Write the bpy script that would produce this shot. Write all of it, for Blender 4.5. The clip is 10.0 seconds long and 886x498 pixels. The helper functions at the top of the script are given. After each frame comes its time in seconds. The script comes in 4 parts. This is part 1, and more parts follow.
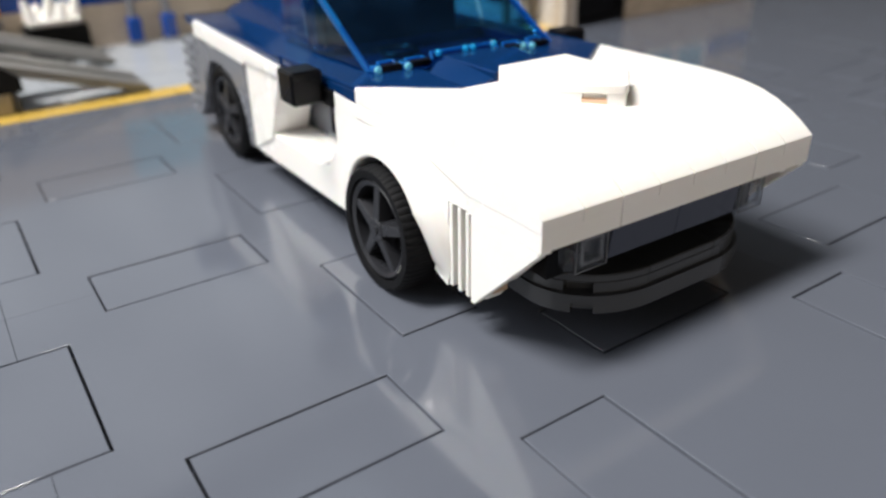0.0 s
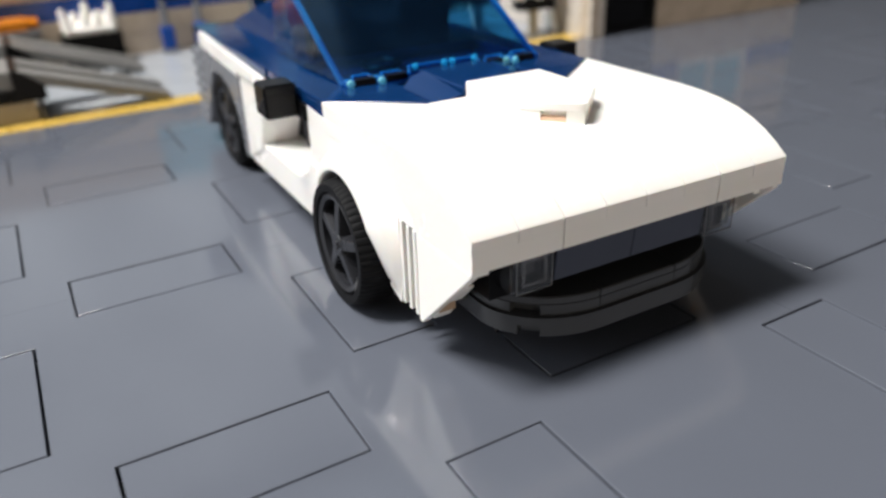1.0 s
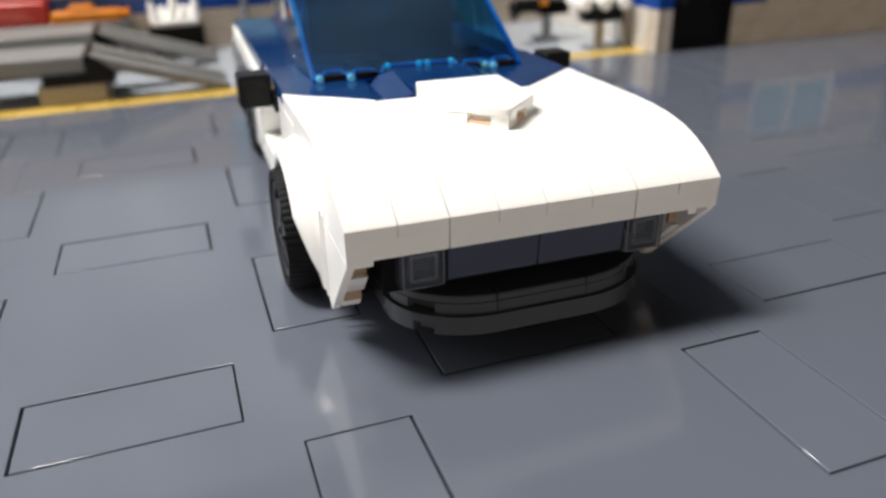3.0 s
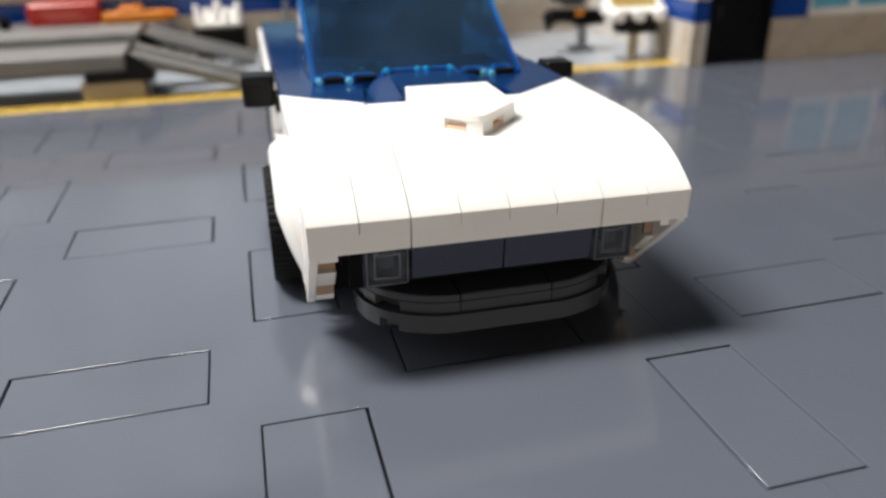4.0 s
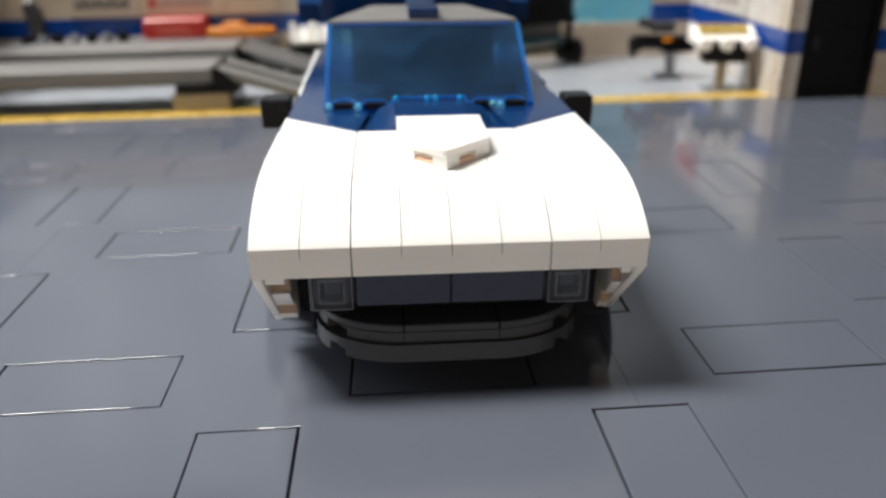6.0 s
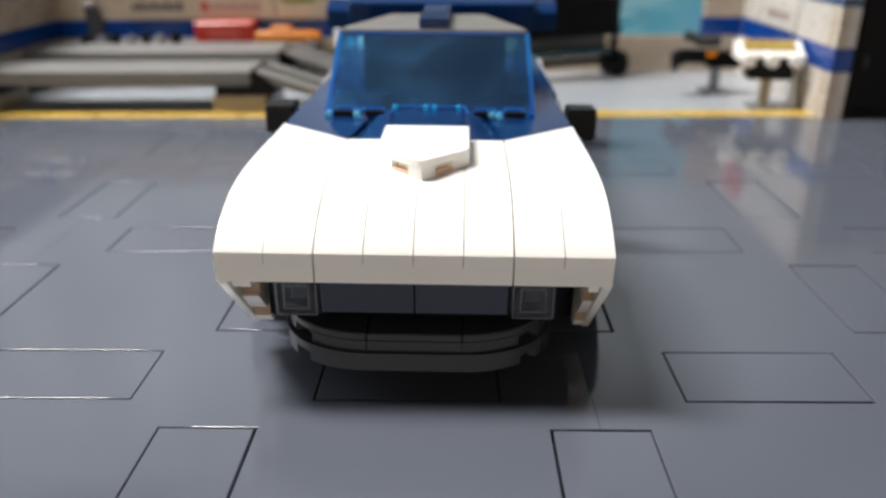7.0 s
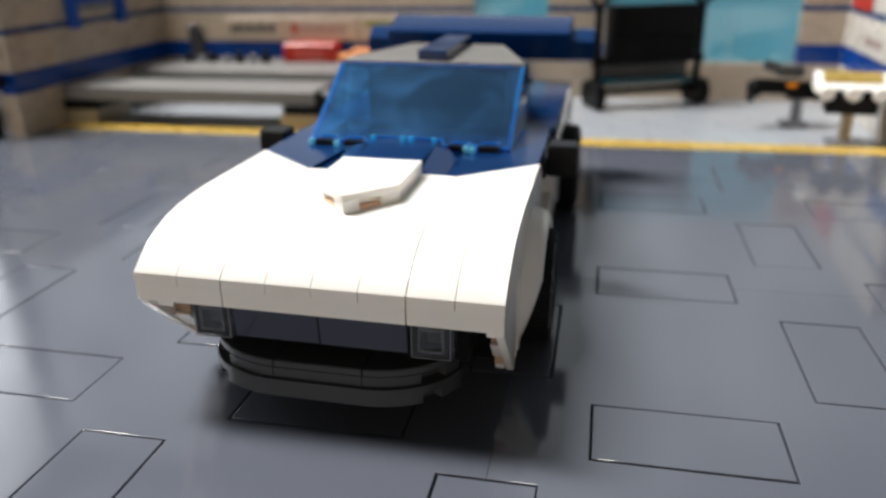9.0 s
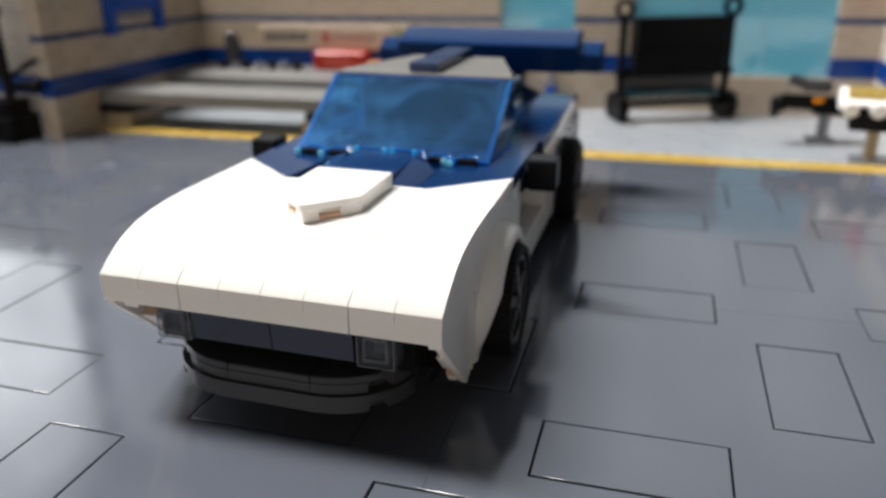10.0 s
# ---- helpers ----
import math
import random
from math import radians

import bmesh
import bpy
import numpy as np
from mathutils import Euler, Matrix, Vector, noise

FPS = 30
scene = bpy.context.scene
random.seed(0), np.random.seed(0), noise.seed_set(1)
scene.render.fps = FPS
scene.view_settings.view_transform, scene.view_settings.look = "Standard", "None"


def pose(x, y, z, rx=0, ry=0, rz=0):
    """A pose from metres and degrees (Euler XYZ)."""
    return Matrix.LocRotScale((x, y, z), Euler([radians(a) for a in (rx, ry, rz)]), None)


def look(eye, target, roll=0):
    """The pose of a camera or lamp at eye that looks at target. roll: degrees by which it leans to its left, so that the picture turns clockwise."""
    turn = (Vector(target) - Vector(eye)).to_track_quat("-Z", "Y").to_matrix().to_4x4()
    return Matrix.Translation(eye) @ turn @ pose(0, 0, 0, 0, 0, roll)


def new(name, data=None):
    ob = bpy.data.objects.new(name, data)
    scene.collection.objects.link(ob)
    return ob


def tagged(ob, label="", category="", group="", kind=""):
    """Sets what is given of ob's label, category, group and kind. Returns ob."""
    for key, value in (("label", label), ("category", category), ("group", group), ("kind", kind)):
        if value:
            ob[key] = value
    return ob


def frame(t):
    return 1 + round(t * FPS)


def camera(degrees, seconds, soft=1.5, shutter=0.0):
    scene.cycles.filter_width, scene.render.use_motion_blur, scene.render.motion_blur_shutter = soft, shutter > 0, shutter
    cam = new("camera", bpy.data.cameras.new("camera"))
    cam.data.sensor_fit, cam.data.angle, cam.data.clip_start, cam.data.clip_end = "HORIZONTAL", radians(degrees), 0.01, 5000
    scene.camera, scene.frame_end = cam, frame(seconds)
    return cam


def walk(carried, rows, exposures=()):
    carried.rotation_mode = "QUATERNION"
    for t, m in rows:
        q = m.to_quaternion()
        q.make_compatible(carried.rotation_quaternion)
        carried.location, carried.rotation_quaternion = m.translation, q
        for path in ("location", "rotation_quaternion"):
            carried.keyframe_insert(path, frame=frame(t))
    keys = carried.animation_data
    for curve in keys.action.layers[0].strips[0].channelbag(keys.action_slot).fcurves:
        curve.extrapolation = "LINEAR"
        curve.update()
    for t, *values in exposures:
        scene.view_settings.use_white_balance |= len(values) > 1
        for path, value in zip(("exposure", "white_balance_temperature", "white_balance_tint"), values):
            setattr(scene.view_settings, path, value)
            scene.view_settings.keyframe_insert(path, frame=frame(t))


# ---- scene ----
FOV = 61.40
PATH = [
    (0.0, -0.09337, -0.06974, 0.07189, 62.774, 1.539, -34.357),
    (0.5, -0.08564, -0.07318, 0.07239, 62.917, 1.751, -32.105),
    (1.0, -0.07741, -0.07765, 0.07277, 63.289, 2.230, -29.846),
    (1.5, -0.06924, -0.08350, 0.07132, 63.285, 2.329, -27.705),
    (2.0, -0.06274, -0.08882, 0.07165, 63.743, 2.115, -24.557),
    (2.5, -0.05587, -0.09119, 0.07251, 64.312, 1.672, -22.088),
    (3.0, -0.04834, -0.09498, 0.07107, 64.230, 1.403, -19.732),
    (4.5, -0.02916, -0.10505, 0.07182, 65.414, 1.002, -12.381),
    (5.0, -0.02123, -0.10654, 0.07327, 65.830, 1.392, -9.652),
    (5.5, -0.01451, -0.10752, 0.07398, 65.809, 1.178, -7.028),
    (7.0, 0.00879, -0.10754, 0.07484, 66.630, 0.380, 1.046),
    (7.5, 0.01697, -0.10702, 0.07455, 66.610, -0.026, 3.999),
    (8.0, 0.02642, -0.10634, 0.07530, 66.325, 0.320, 6.663),
    (8.5, 0.03684, -0.10448, 0.07700, 67.324, 0.844, 9.212),
    (9.0, 0.04627, -0.10270, 0.07819, 67.916, 1.004, 11.795),
    (9.5, 0.05406, -0.10037, 0.07865, 68.899, 1.200, 14.104),
    (10.0, 0.06366, -0.09977, 0.07956, 68.489, 0.928, 16.166),
]
cam = camera(FOV, 10.0, soft=2.5)
cam.data.dof.use_dof = True
cam.data.dof.focus_distance = 0.122
cam.data.dof.aperture_fstop = 14.0
walk(cam, [(t, pose(x, y, z, rx, ry, rz)) for t, x, y, z, rx, ry, rz in PATH])

# ---- light: one ceiling lamp over the table, added glow panels, a plain closed room ----
world = bpy.data.worlds.new("world")
scene.world = world
world.use_nodes = True
world.node_tree.nodes["Background"].inputs[0].default_value = (0.75, 0.85, 1.0, 1)
world.node_tree.nodes["Background"].inputs[1].default_value = 0.2

LAMP_POWER = 32.0
lamp_data = bpy.data.lights.new("ceiling_lamp_light", "AREA")
lamp_data.shape, lamp_data.size, lamp_data.size_y, lamp_data.energy = "RECTANGLE", 0.20, 0.58, LAMP_POWER
lamp_data.color = (1.0, 0.965, 0.925)
lamp = new("ceiling_lamp_light", lamp_data)
lamp.matrix_world = look((-0.58, 0.20, 1.20), (0.0, 0.02, 0.0))
tagged(lamp, "long hanging lamp over the table", "lamp")

# glow panels added round the room: bright in the middle, fading to the sides
WEST_GLOW, NORTH_GLOW, SOUTH_GLOW = 2.6, 0.52, 3.6

OVERHEAD_GLOW = 0.42  # overhead glow panel added for reflections in windscreen and floor

S = 0.008  # one stud


# ---- materials ----
def material(name, color, rough=0.3, metal=0.0, vary=0.06, bump=0.0, scale=900.0, spec=0.5, smudge=0.08, coat=0.0):
    m = bpy.data.materials.new(name)
    m.use_nodes = True
    nt = m.node_tree
    b = nt.nodes["Principled BSDF"]
    b.inputs["Metallic"].default_value = metal
    b.inputs["Specular IOR Level"].default_value = spec
    b.inputs["Coat Weight"].default_value = coat
    tc = nt.nodes.new("ShaderNodeTexCoord")
    info = nt.nodes.new("ShaderNodeObjectInfo")
    big = nt.nodes.new("ShaderNodeTexNoise")
    big.inputs["Scale"].default_value, big.inputs["Detail"].default_value = 55.0, 4.0
    nt.links.new(tc.outputs["Object"], big.inputs["Vector"])
    fine = nt.nodes.new("ShaderNodeTexNoise")
    fine.inputs["Scale"].default_value, fine.inputs["Detail"].default_value = scale, 3.0
    nt.links.new(tc.outputs["Object"], fine.inputs["Vector"])
    # colour: piece-to-piece difference and faint smudges
    add = nt.nodes.new("ShaderNodeMath")
    add.operation = "MULTIPLY_ADD"
    nt.links.new(info.outputs["Random"], add.inputs[0])
    add.inputs[1].default_value = 0.5
    nt.links.new(big.outputs["Fac"], add.inputs[2])
    rng = nt.nodes.new("ShaderNodeMapRange")
    rng.inputs["From Min"].default_value, rng.inputs["From Max"].default_value = 0.2, 1.2
    rng.inputs["To Min"].default_value, rng.inputs["To Max"].default_value = 1.0 - vary, 1.0 + vary
    nt.links.new(add.outputs[0], rng.inputs["Value"])
    mul = nt.nodes.new("ShaderNodeVectorMath")
    mul.operation = "SCALE"
    mul.inputs[0].default_value = color
    nt.links.new(rng.outputs[0], mul.inputs["Scale"])
    nt.links.new(mul.outputs[0], b.inputs["Base Color"])
    rr = nt.nodes.new("ShaderNodeMapRange")
    rr.inputs["From Min"].default_value, rr.inputs["From Max"].default_value = 0.35, 0.7
    rr.inputs["To Min"].default_value, rr.inputs["To Max"].default_value = max(0.02, rough - smudge), rough + smudge
    nt.links.new(big.outputs["Fac"], rr.inputs["Value"])
    nt.links.new(rr.outputs[0], b.inputs["Roughness"])
    if bump:
        bp = nt.nodes.new("ShaderNodeBump")
        bp.inputs["Strength"].default_value, bp.inputs["Distance"].default_value = bump, 0.0004
        nt.links.new(fine.outputs["Fac"], bp.inputs["Height"])
        nt.links.new(bp.outputs[0], b.inputs["Normal"])
    return m


def glassy(name, tint, haze=0.0, body=(0, 0, 0), rough=0.03, ior=1.55, sheen=(1, 1, 1), smear=0.0):
    """Clear tinted plastic: tinted see-through with a glossy surface."""
    m = bpy.data.materials.new(name)
    m.use_nodes = True
    nt = m.node_tree
    nt.nodes.remove(nt.nodes["Principled BSDF"])
    out = nt.nodes["Material Output"]
    see = nt.nodes.new("ShaderNodeBsdfTransparent")
    see.inputs[0].default_value = (*tint, 1)
    gl = nt.nodes.new("ShaderNodeBsdfGlossy")
    gl.inputs["Roughness"].default_value = rough
    # gloss after Schlick, alike on both faces of the thin sheet
    f0 = ((ior - 1) / (ior + 1)) ** 2
    lw = nt.nodes.new("ShaderNodeLayerWeight")
    lw.inputs["Blend"].default_value = 0.5
    p5 = nt.nodes.new("ShaderNodeMath")
    p5.operation = "POWER"
    p5.inputs[1].default_value = 5.0
    nt.links.new(lw.outputs["Facing"], p5.inputs[0])
    fr = nt.nodes.new("ShaderNodeMath")
    fr.operation = "MULTIPLY_ADD"
    fr.inputs[1].default_value, fr.inputs[2].default_value = 1 - f0, f0
    nt.links.new(p5.outputs[0], fr.inputs[0])
    gl.inputs["Color"].default_value = (*sheen, 1)
    mix = nt.nodes.new("ShaderNodeMixShader")
    nt.links.new(fr.outputs[0], mix.inputs[0])
    # a little of the plastic's own colour, lit from either side
    dif = nt.nodes.new("ShaderNodeBsdfDiffuse")
    dif.inputs[0].default_value = (*body, 1)
    trl = nt.nodes.new("ShaderNodeBsdfTranslucent")
    trl.inputs[0].default_value = (*body, 1)
    half = nt.nodes.new("ShaderNodeMixShader")
    half.inputs[0].default_value = 0.5
    nt.links.new(dif.outputs[0], half.inputs[1])
    nt.links.new(trl.outputs[0], half.inputs[2])
    milk = nt.nodes.new("ShaderNodeMixShader")
    milk.inputs[0].default_value = haze
    nt.links.new(see.outputs[0], milk.inputs[1])
    nt.links.new(half.outputs[0], milk.inputs[2])
    base = milk
    if smear:
        # uneven haze of dust and fine scratches; its blue gloss paints in mottled light
        tc = nt.nodes.new("ShaderNodeTexCoord")
        dust = nt.nodes.new("ShaderNodeTexNoise")
        dust.inputs["Scale"].default_value, dust.inputs["Detail"].default_value, dust.inputs["Distortion"].default_value = 95.0, 5.0, 0.8
        nt.links.new(tc.outputs["Object"], dust.inputs["Vector"])
        film = nt.nodes.new("ShaderNodeMapRange")
        film.inputs["From Min"].default_value, film.inputs["From Max"].default_value = 0.44, 0.68
        film.inputs["To Min"].default_value, film.inputs["To Max"].default_value = 0.4 * smear, 1.1 * smear
        nt.links.new(dust.outputs["Fac"], film.inputs["Value"])
        blue_sheen = nt.nodes.new("ShaderNodeBsdfGlossy")
        blue_sheen.inputs["Color"].default_value = (0.17, 0.50, 0.95, 1)
        blue_sheen.inputs["Roughness"].default_value = 0.5
        base = nt.nodes.new("ShaderNodeMixShader")
        nt.links.new(film.outputs[0], base.inputs[0])
        nt.links.new(milk.outputs[0], base.inputs[1])
        nt.links.new(blue_sheen.outputs[0], base.inputs[2])
    nt.links.new(base.outputs[0], mix.inputs[1])
    nt.links.new(gl.outputs[0], mix.inputs[2])
    nt.links.new(mix.outputs[0], out.inputs[0])
    return m


def waxy(m, weight, scale):
    """Light that sinks a little into pale plastic."""
    b = m.node_tree.nodes["Principled BSDF"]
    b.inputs["Subsurface Weight"].default_value = weight
    b.inputs["Subsurface Radius"].default_value = (1.0, 0.45, 0.2)
    b.inputs["Subsurface Scale"].default_value = scale
    return m


WHITE = waxy(material("white plastic", (0.92, 0.90, 0.865), 0.24, vary=0.02, bump=0.02, smudge=0.05), 0.08, 0.001)
CREAM = material("white wall plastic", (0.48, 0.40, 0.31), 0.3, vary=0.012)
WALLWHITE = material("off-white wall plastic", (0.56, 0.52, 0.47), 0.3, vary=0.04)
TAN = material("tan plastic", (0.33, 0.285, 0.20), 0.3, vary=0.05)
NAVY = material("dark blue plastic", (0.003, 0.026, 0.100), 0.15, vary=0.1, smudge=0.05, spec=0.26)
BLUE = material("blue plastic", (0.004, 0.065, 0.36), 0.17, vary=0.08, spec=0.35)
BLACK = material("black plastic", (0.004, 0.004, 0.0045), 0.36, vary=0.15, smudge=0.06, spec=0.1)
RUBBER = material("black rubber", (0.0055, 0.0058, 0.0068), 0.6, vary=0.2, bump=0.15, scale=1500.0, spec=0.12)
RIM = material("dark grey rim plastic", (0.021, 0.022, 0.026), 0.32, vary=0.1, spec=0.45)
DGREY = material("dark grey plastic", (0.047, 0.049, 0.052), 0.24, vary=0.06, smudge=0.05)
LGREY = material("light grey plastic", (0.18, 0.19, 0.215), 0.25, vary=0.05)
PEARL = material("silver grey plastic", (0.21, 0.207, 0.20), 0.45, vary=0.05)
TILE = material("slate grey floor tile", (0.108, 0.119, 0.148), 0.11, vary=0.03, bump=0.006, smudge=0.04, spec=1.0)
PALE = material("pale grey floor tile", (0.38, 0.405, 0.44), 0.18, vary=0.04)
YELLOW = material("yellow plastic", (0.58, 0.385, 0.075), 0.28, vary=0.06)
GOLD = material("dull gold plastic", (0.34, 0.24, 0.06), 0.35, vary=0.06)
RED = material("red plastic", (0.44, 0.022, 0.012), 0.34, vary=0.06, spec=0.3)
ORANGE = material("orange plastic", (0.66, 0.21, 0.006), 0.36, vary=0.06, spec=0.2)
# bounced light in the scoop's hollows, put into the colour
BOUNCE = material("white plastic in warm bounce", (0.86, 0.58, 0.40), 0.4, vary=0.03)
# shade and bounce inside the white fins, as a flat colour
FIN_SHADE = material("white plastic in warm shade", (0.36, 0.25, 0.165), 0.45, vary=0.05)
GAP = material("dark joint base", (0.015, 0.016, 0.018), 0.6)
TABLE = material("grey table top", (0.20, 0.20, 0.20), 0.5, vary=0.1, scale=300.0, bump=0.05)
ROOM = material("plain room paint", (0.08, 0.079, 0.078), 0.8, vary=0.04, scale=40.0)
INK = material("dark print", (0.06, 0.06, 0.07), 0.5)
REDINK = material("red print", (0.35, 0.04, 0.03), 0.5)
MIRROR = material("black mirror gloss", (0.004, 0.004, 0.005), 0.3, smudge=0.03, spec=0.14)
SCREEN = glassy("transparent dark blue plastic", (0.36, 0.66, 0.84), 0.015, (0.02, 0.09, 0.26), 0.05, 1.50, (0.80, 0.90, 1.0), 0.028)
EDGE = glassy("bright blue plastic edge", (0.05, 0.40, 0.85), 0.55, (0.02, 0.30, 0.75), 0.1)
CYAN = glassy("transparent light blue plastic", (0.15, 0.66, 0.88), 0.6, (0.04, 0.62, 0.98), 0.15, 1.4)
PANE = glassy("pale blue window plastic", (0.35, 0.75, 0.88), 0.6, (0.36, 0.82, 0.96))
LENS = glassy("lens ridge plastic", (0.6, 0.62, 0.64), 0.24, (0.75, 0.76, 0.78))
TUBE = glassy("bright clear plastic edge", (0.7, 0.72, 0.75), 0.2, (0.85, 0.86, 0.88), 0.08)
SIDE = glassy("blue side glazing", (0.45, 0.74, 0.87), 0.03, (0.02, 0.14, 0.36), 0.06)
GRILLE = material("glossy gunmetal plastic", (0.078, 0.085, 0.108), 0.06, metal=0.55, smudge=0.02)
TEAL = glassy("dark teal transparent plastic", (0.05, 0.34, 0.42), 0.4, (0.01, 0.20, 0.28), 0.1)
# glint on the clip ends, put into a paler body colour
GLINT = glassy("blue plastic in glint colour", (0.3, 0.80, 0.98), 0.85, (0.36, 0.92, 1.0), 0.1)
CLEAR = glassy("transparent clear plastic", (0.84, 0.86, 0.88), 0.03, (0.75, 0.77, 0.80), 0.04, 1.6)


# emission that fades outwards, for the unseen panels added as light
def panel_glow(name, color, strength, wide, high, flat=False, shift=0.0, soft=0.8):
    m = bpy.data.materials.new(name)
    m.use_nodes = True
    nt = m.node_tree
    nt.nodes.remove(nt.nodes["Principled BSDF"])
    tc = nt.nodes.new("ShaderNodeTexCoord")
    mp = nt.nodes.new("ShaderNodeMapping")
    mp.inputs["Scale"].default_value = (1.2 / wide, 1.2 / high, 0.0) if flat else (1.4 / wide, 0.0, 1.0 / high)
    mp.inputs["Location"].default_value = (-2.0 * shift / wide, 0.0, 0.0)
    nt.links.new(tc.outputs["Object"], mp.inputs["Vector"])
    gr = nt.nodes.new("ShaderNodeTexGradient")
    gr.gradient_type = "SPHERICAL"
    nt.links.new(mp.outputs[0], gr.inputs[0])
    glow_noise = nt.nodes.new("ShaderNodeTexNoise")
    glow_noise.inputs["Scale"].default_value, glow_noise.inputs["Detail"].default_value = (3.0, 5.0) if flat else (3.0, 3.0)
    nt.links.new(tc.outputs["Object"], glow_noise.inputs["Vector"])
    rng = nt.nodes.new("ShaderNodeMapRange")
    rng.interpolation_type = "SMOOTHSTEP"
    rng.inputs["From Max"].default_value = soft
    rng.inputs["To Max"].default_value = strength
    nt.links.new(gr.outputs["Fac"], rng.inputs["Value"])
    mul = nt.nodes.new("ShaderNodeMath")
    mul.operation = "MULTIPLY"
    nt.links.new(rng.outputs[0], mul.inputs[0])
    fr = nt.nodes.new("ShaderNodeMapRange")
    fr.inputs["From Min"].default_value, fr.inputs["From Max"].default_value = (0.36, 0.66) if flat else (0.3, 0.7)
    fr.inputs["To Min"].default_value, fr.inputs["To Max"].default_value = (0.65, 1.35) if flat else (0.55, 1.35)
    nt.links.new(glow_noise.outputs["Fac"], fr.inputs["Value"])
    nt.links.new(fr.outputs[0], mul.inputs[1])
    em = nt.nodes.new("ShaderNodeEmission")
    em.inputs["Color"].default_value = (*color, 1)
    nt.links.new(mul.outputs[0], em.inputs["Strength"])
    nt.links.new(em.outputs[0], nt.nodes["Material Output"].inputs[0])
    return m


# ---- building helpers, in studs ----
def finish(bm, bevel):
    if bevel:
        bm.normal_update()
        edges = [e for e in bm.edges if len(e.link_faces) == 2 and e.calc_face_angle(0) > 0.5]
        bmesh.ops.bevel(bm, geom=edges, offset=bevel, segments=1, profile=0.5, affect="EDGES", clamp_overlap=True)
    return bm


def merge(*bms):
    out = bmesh.new()
    for bm in bms:
        me = bpy.data.meshes.new("tmp")
        bm.to_mesh(me)
        bm.free()
        out.from_mesh(me)
        bpy.data.meshes.remove(me)
    return out


def box(x0, x1, y0, y1, z0, z1, bevel=0.03):
    bm = bmesh.new()
    bmesh.ops.create_cube(bm, size=1.0)
    for v in bm.verts:
        v.co = Vector(((x0, x1)[v.co.x > 0], (y0, y1)[v.co.y > 0], (z0, z1)[v.co.z > 0]))
    return finish(bm, bevel)


def prism(points, axis, a, b, bevel=0.03):
    """A polygon pushed from a to b along an axis; points are the other two coordinates in order xyz."""
    bm = bmesh.new()

    def place(p, h):
        return {"x": (h, p[0], p[1]), "y": (p[0], h, p[1]), "z": (p[0], p[1], h)}[axis]
    lo = [bm.verts.new(place(p, a)) for p in points]
    hi = [bm.verts.new(place(p, b)) for p in points]
    n = len(points)
    bm.faces.new(lo)
    bm.faces.new(hi[::-1])
    for i in range(n):
        bm.faces.new((lo[i], hi[i], hi[(i + 1) % n], lo[(i + 1) % n]))
    bmesh.ops.recalc_face_normals(bm, faces=bm.faces)
    return finish(bm, bevel)


def loft(lower, upper, bevel=0.0):
    """A solid between two rings of the same number of 3D points."""
    bm = bmesh.new()
    a, b = [bm.verts.new(p) for p in lower], [bm.verts.new(p) for p in upper]
    n = len(a)
    bm.faces.new(a)
    bm.faces.new(b[::-1])
    for i in range(n):
        bm.faces.new((a[i], b[i], b[(i + 1) % n], a[(i + 1) % n]))
    bmesh.ops.recalc_face_normals(bm, faces=bm.faces)
    return finish(bm, bevel)


def rod(p, q, r, seg=20, r2=None, bevel=0.0):
    p, q = Vector(p), Vector(q)
    bm = bmesh.new()
    bmesh.ops.create_cone(bm, cap_ends=True, segments=seg, radius1=r, radius2=r if r2 is None else r2, depth=(q - p).length)
    turn = (q - p).to_track_quat("Z", "Y").to_matrix().to_4x4()
    bmesh.ops.transform(bm, matrix=Matrix.Translation((p + q) / 2) @ turn, verts=bm.verts)
    return finish(bm, bevel)


def ball(c, r, seg=14):
    bm = bmesh.new()
    bmesh.ops.create_uvsphere(bm, u_segments=seg, v_segments=seg // 2 + 2, radius=r)
    bmesh.ops.translate(bm, verts=bm.verts, vec=c)
    return bm


def spin(profile, center, axis="x", seg=48):
    """A closed profile of (radius, along) turned round an axis."""
    bm = bmesh.new()
    rings = []
    for k in range(seg):
        a = 2 * math.pi * k / seg
        ring = []
        for r, h in profile:
            c, s = r * math.cos(a), r * math.sin(a)
            ring.append(bm.verts.new({"x": (center[0] + h, center[1] + c, center[2] + s), "z": (center[0] + c, center[1] + s, center[2] + h)}[axis]))
        rings.append(ring)
    n = len(profile)
    for k in range(seg):
        r0, r1 = rings[k], rings[(k + 1) % seg]
        for i in range(n):
            bm.faces.new((r0[i], r1[i], r1[(i + 1) % n], r0[(i + 1) % n]))
    bmesh.ops.recalc_face_normals(bm, faces=bm.faces)
    return bm


def square_ring(cx, cz, outer, inner, y0, y1):
    """An upright square frame in one mesh."""
    bm = bmesh.new()
    rings = [[bm.verts.new((cx + h * a, y, cz + h * b)) for a, b in ((-1, -1), (1, -1), (1, 1), (-1, 1))] for h, y in ((outer, y0), (inner, y0), (inner, y1), (outer, y1))]
    for k in range(4):
        p, q = rings[k], rings[(k + 1) % 4]
        for i in range(4):
            bm.faces.new((p[i], p[(i + 1) % 4], q[(i + 1) % 4], q[i]))
    bmesh.ops.recalc_face_normals(bm, faces=bm.faces)
    return bm


def mesh_of(name, bm, mat, smooth=True):
    bmesh.ops.scale(bm, vec=(S, S, S), verts=bm.verts)
    me = bpy.data.meshes.new(name)
    bm.to_mesh(me)
    bm.free()
    me.materials.append(mat)
    if smooth:
        me.polygons.foreach_set("use_smooth", [True] * len(me.polygons))
        me.set_sharp_from_angle(angle=radians(32))
    return me


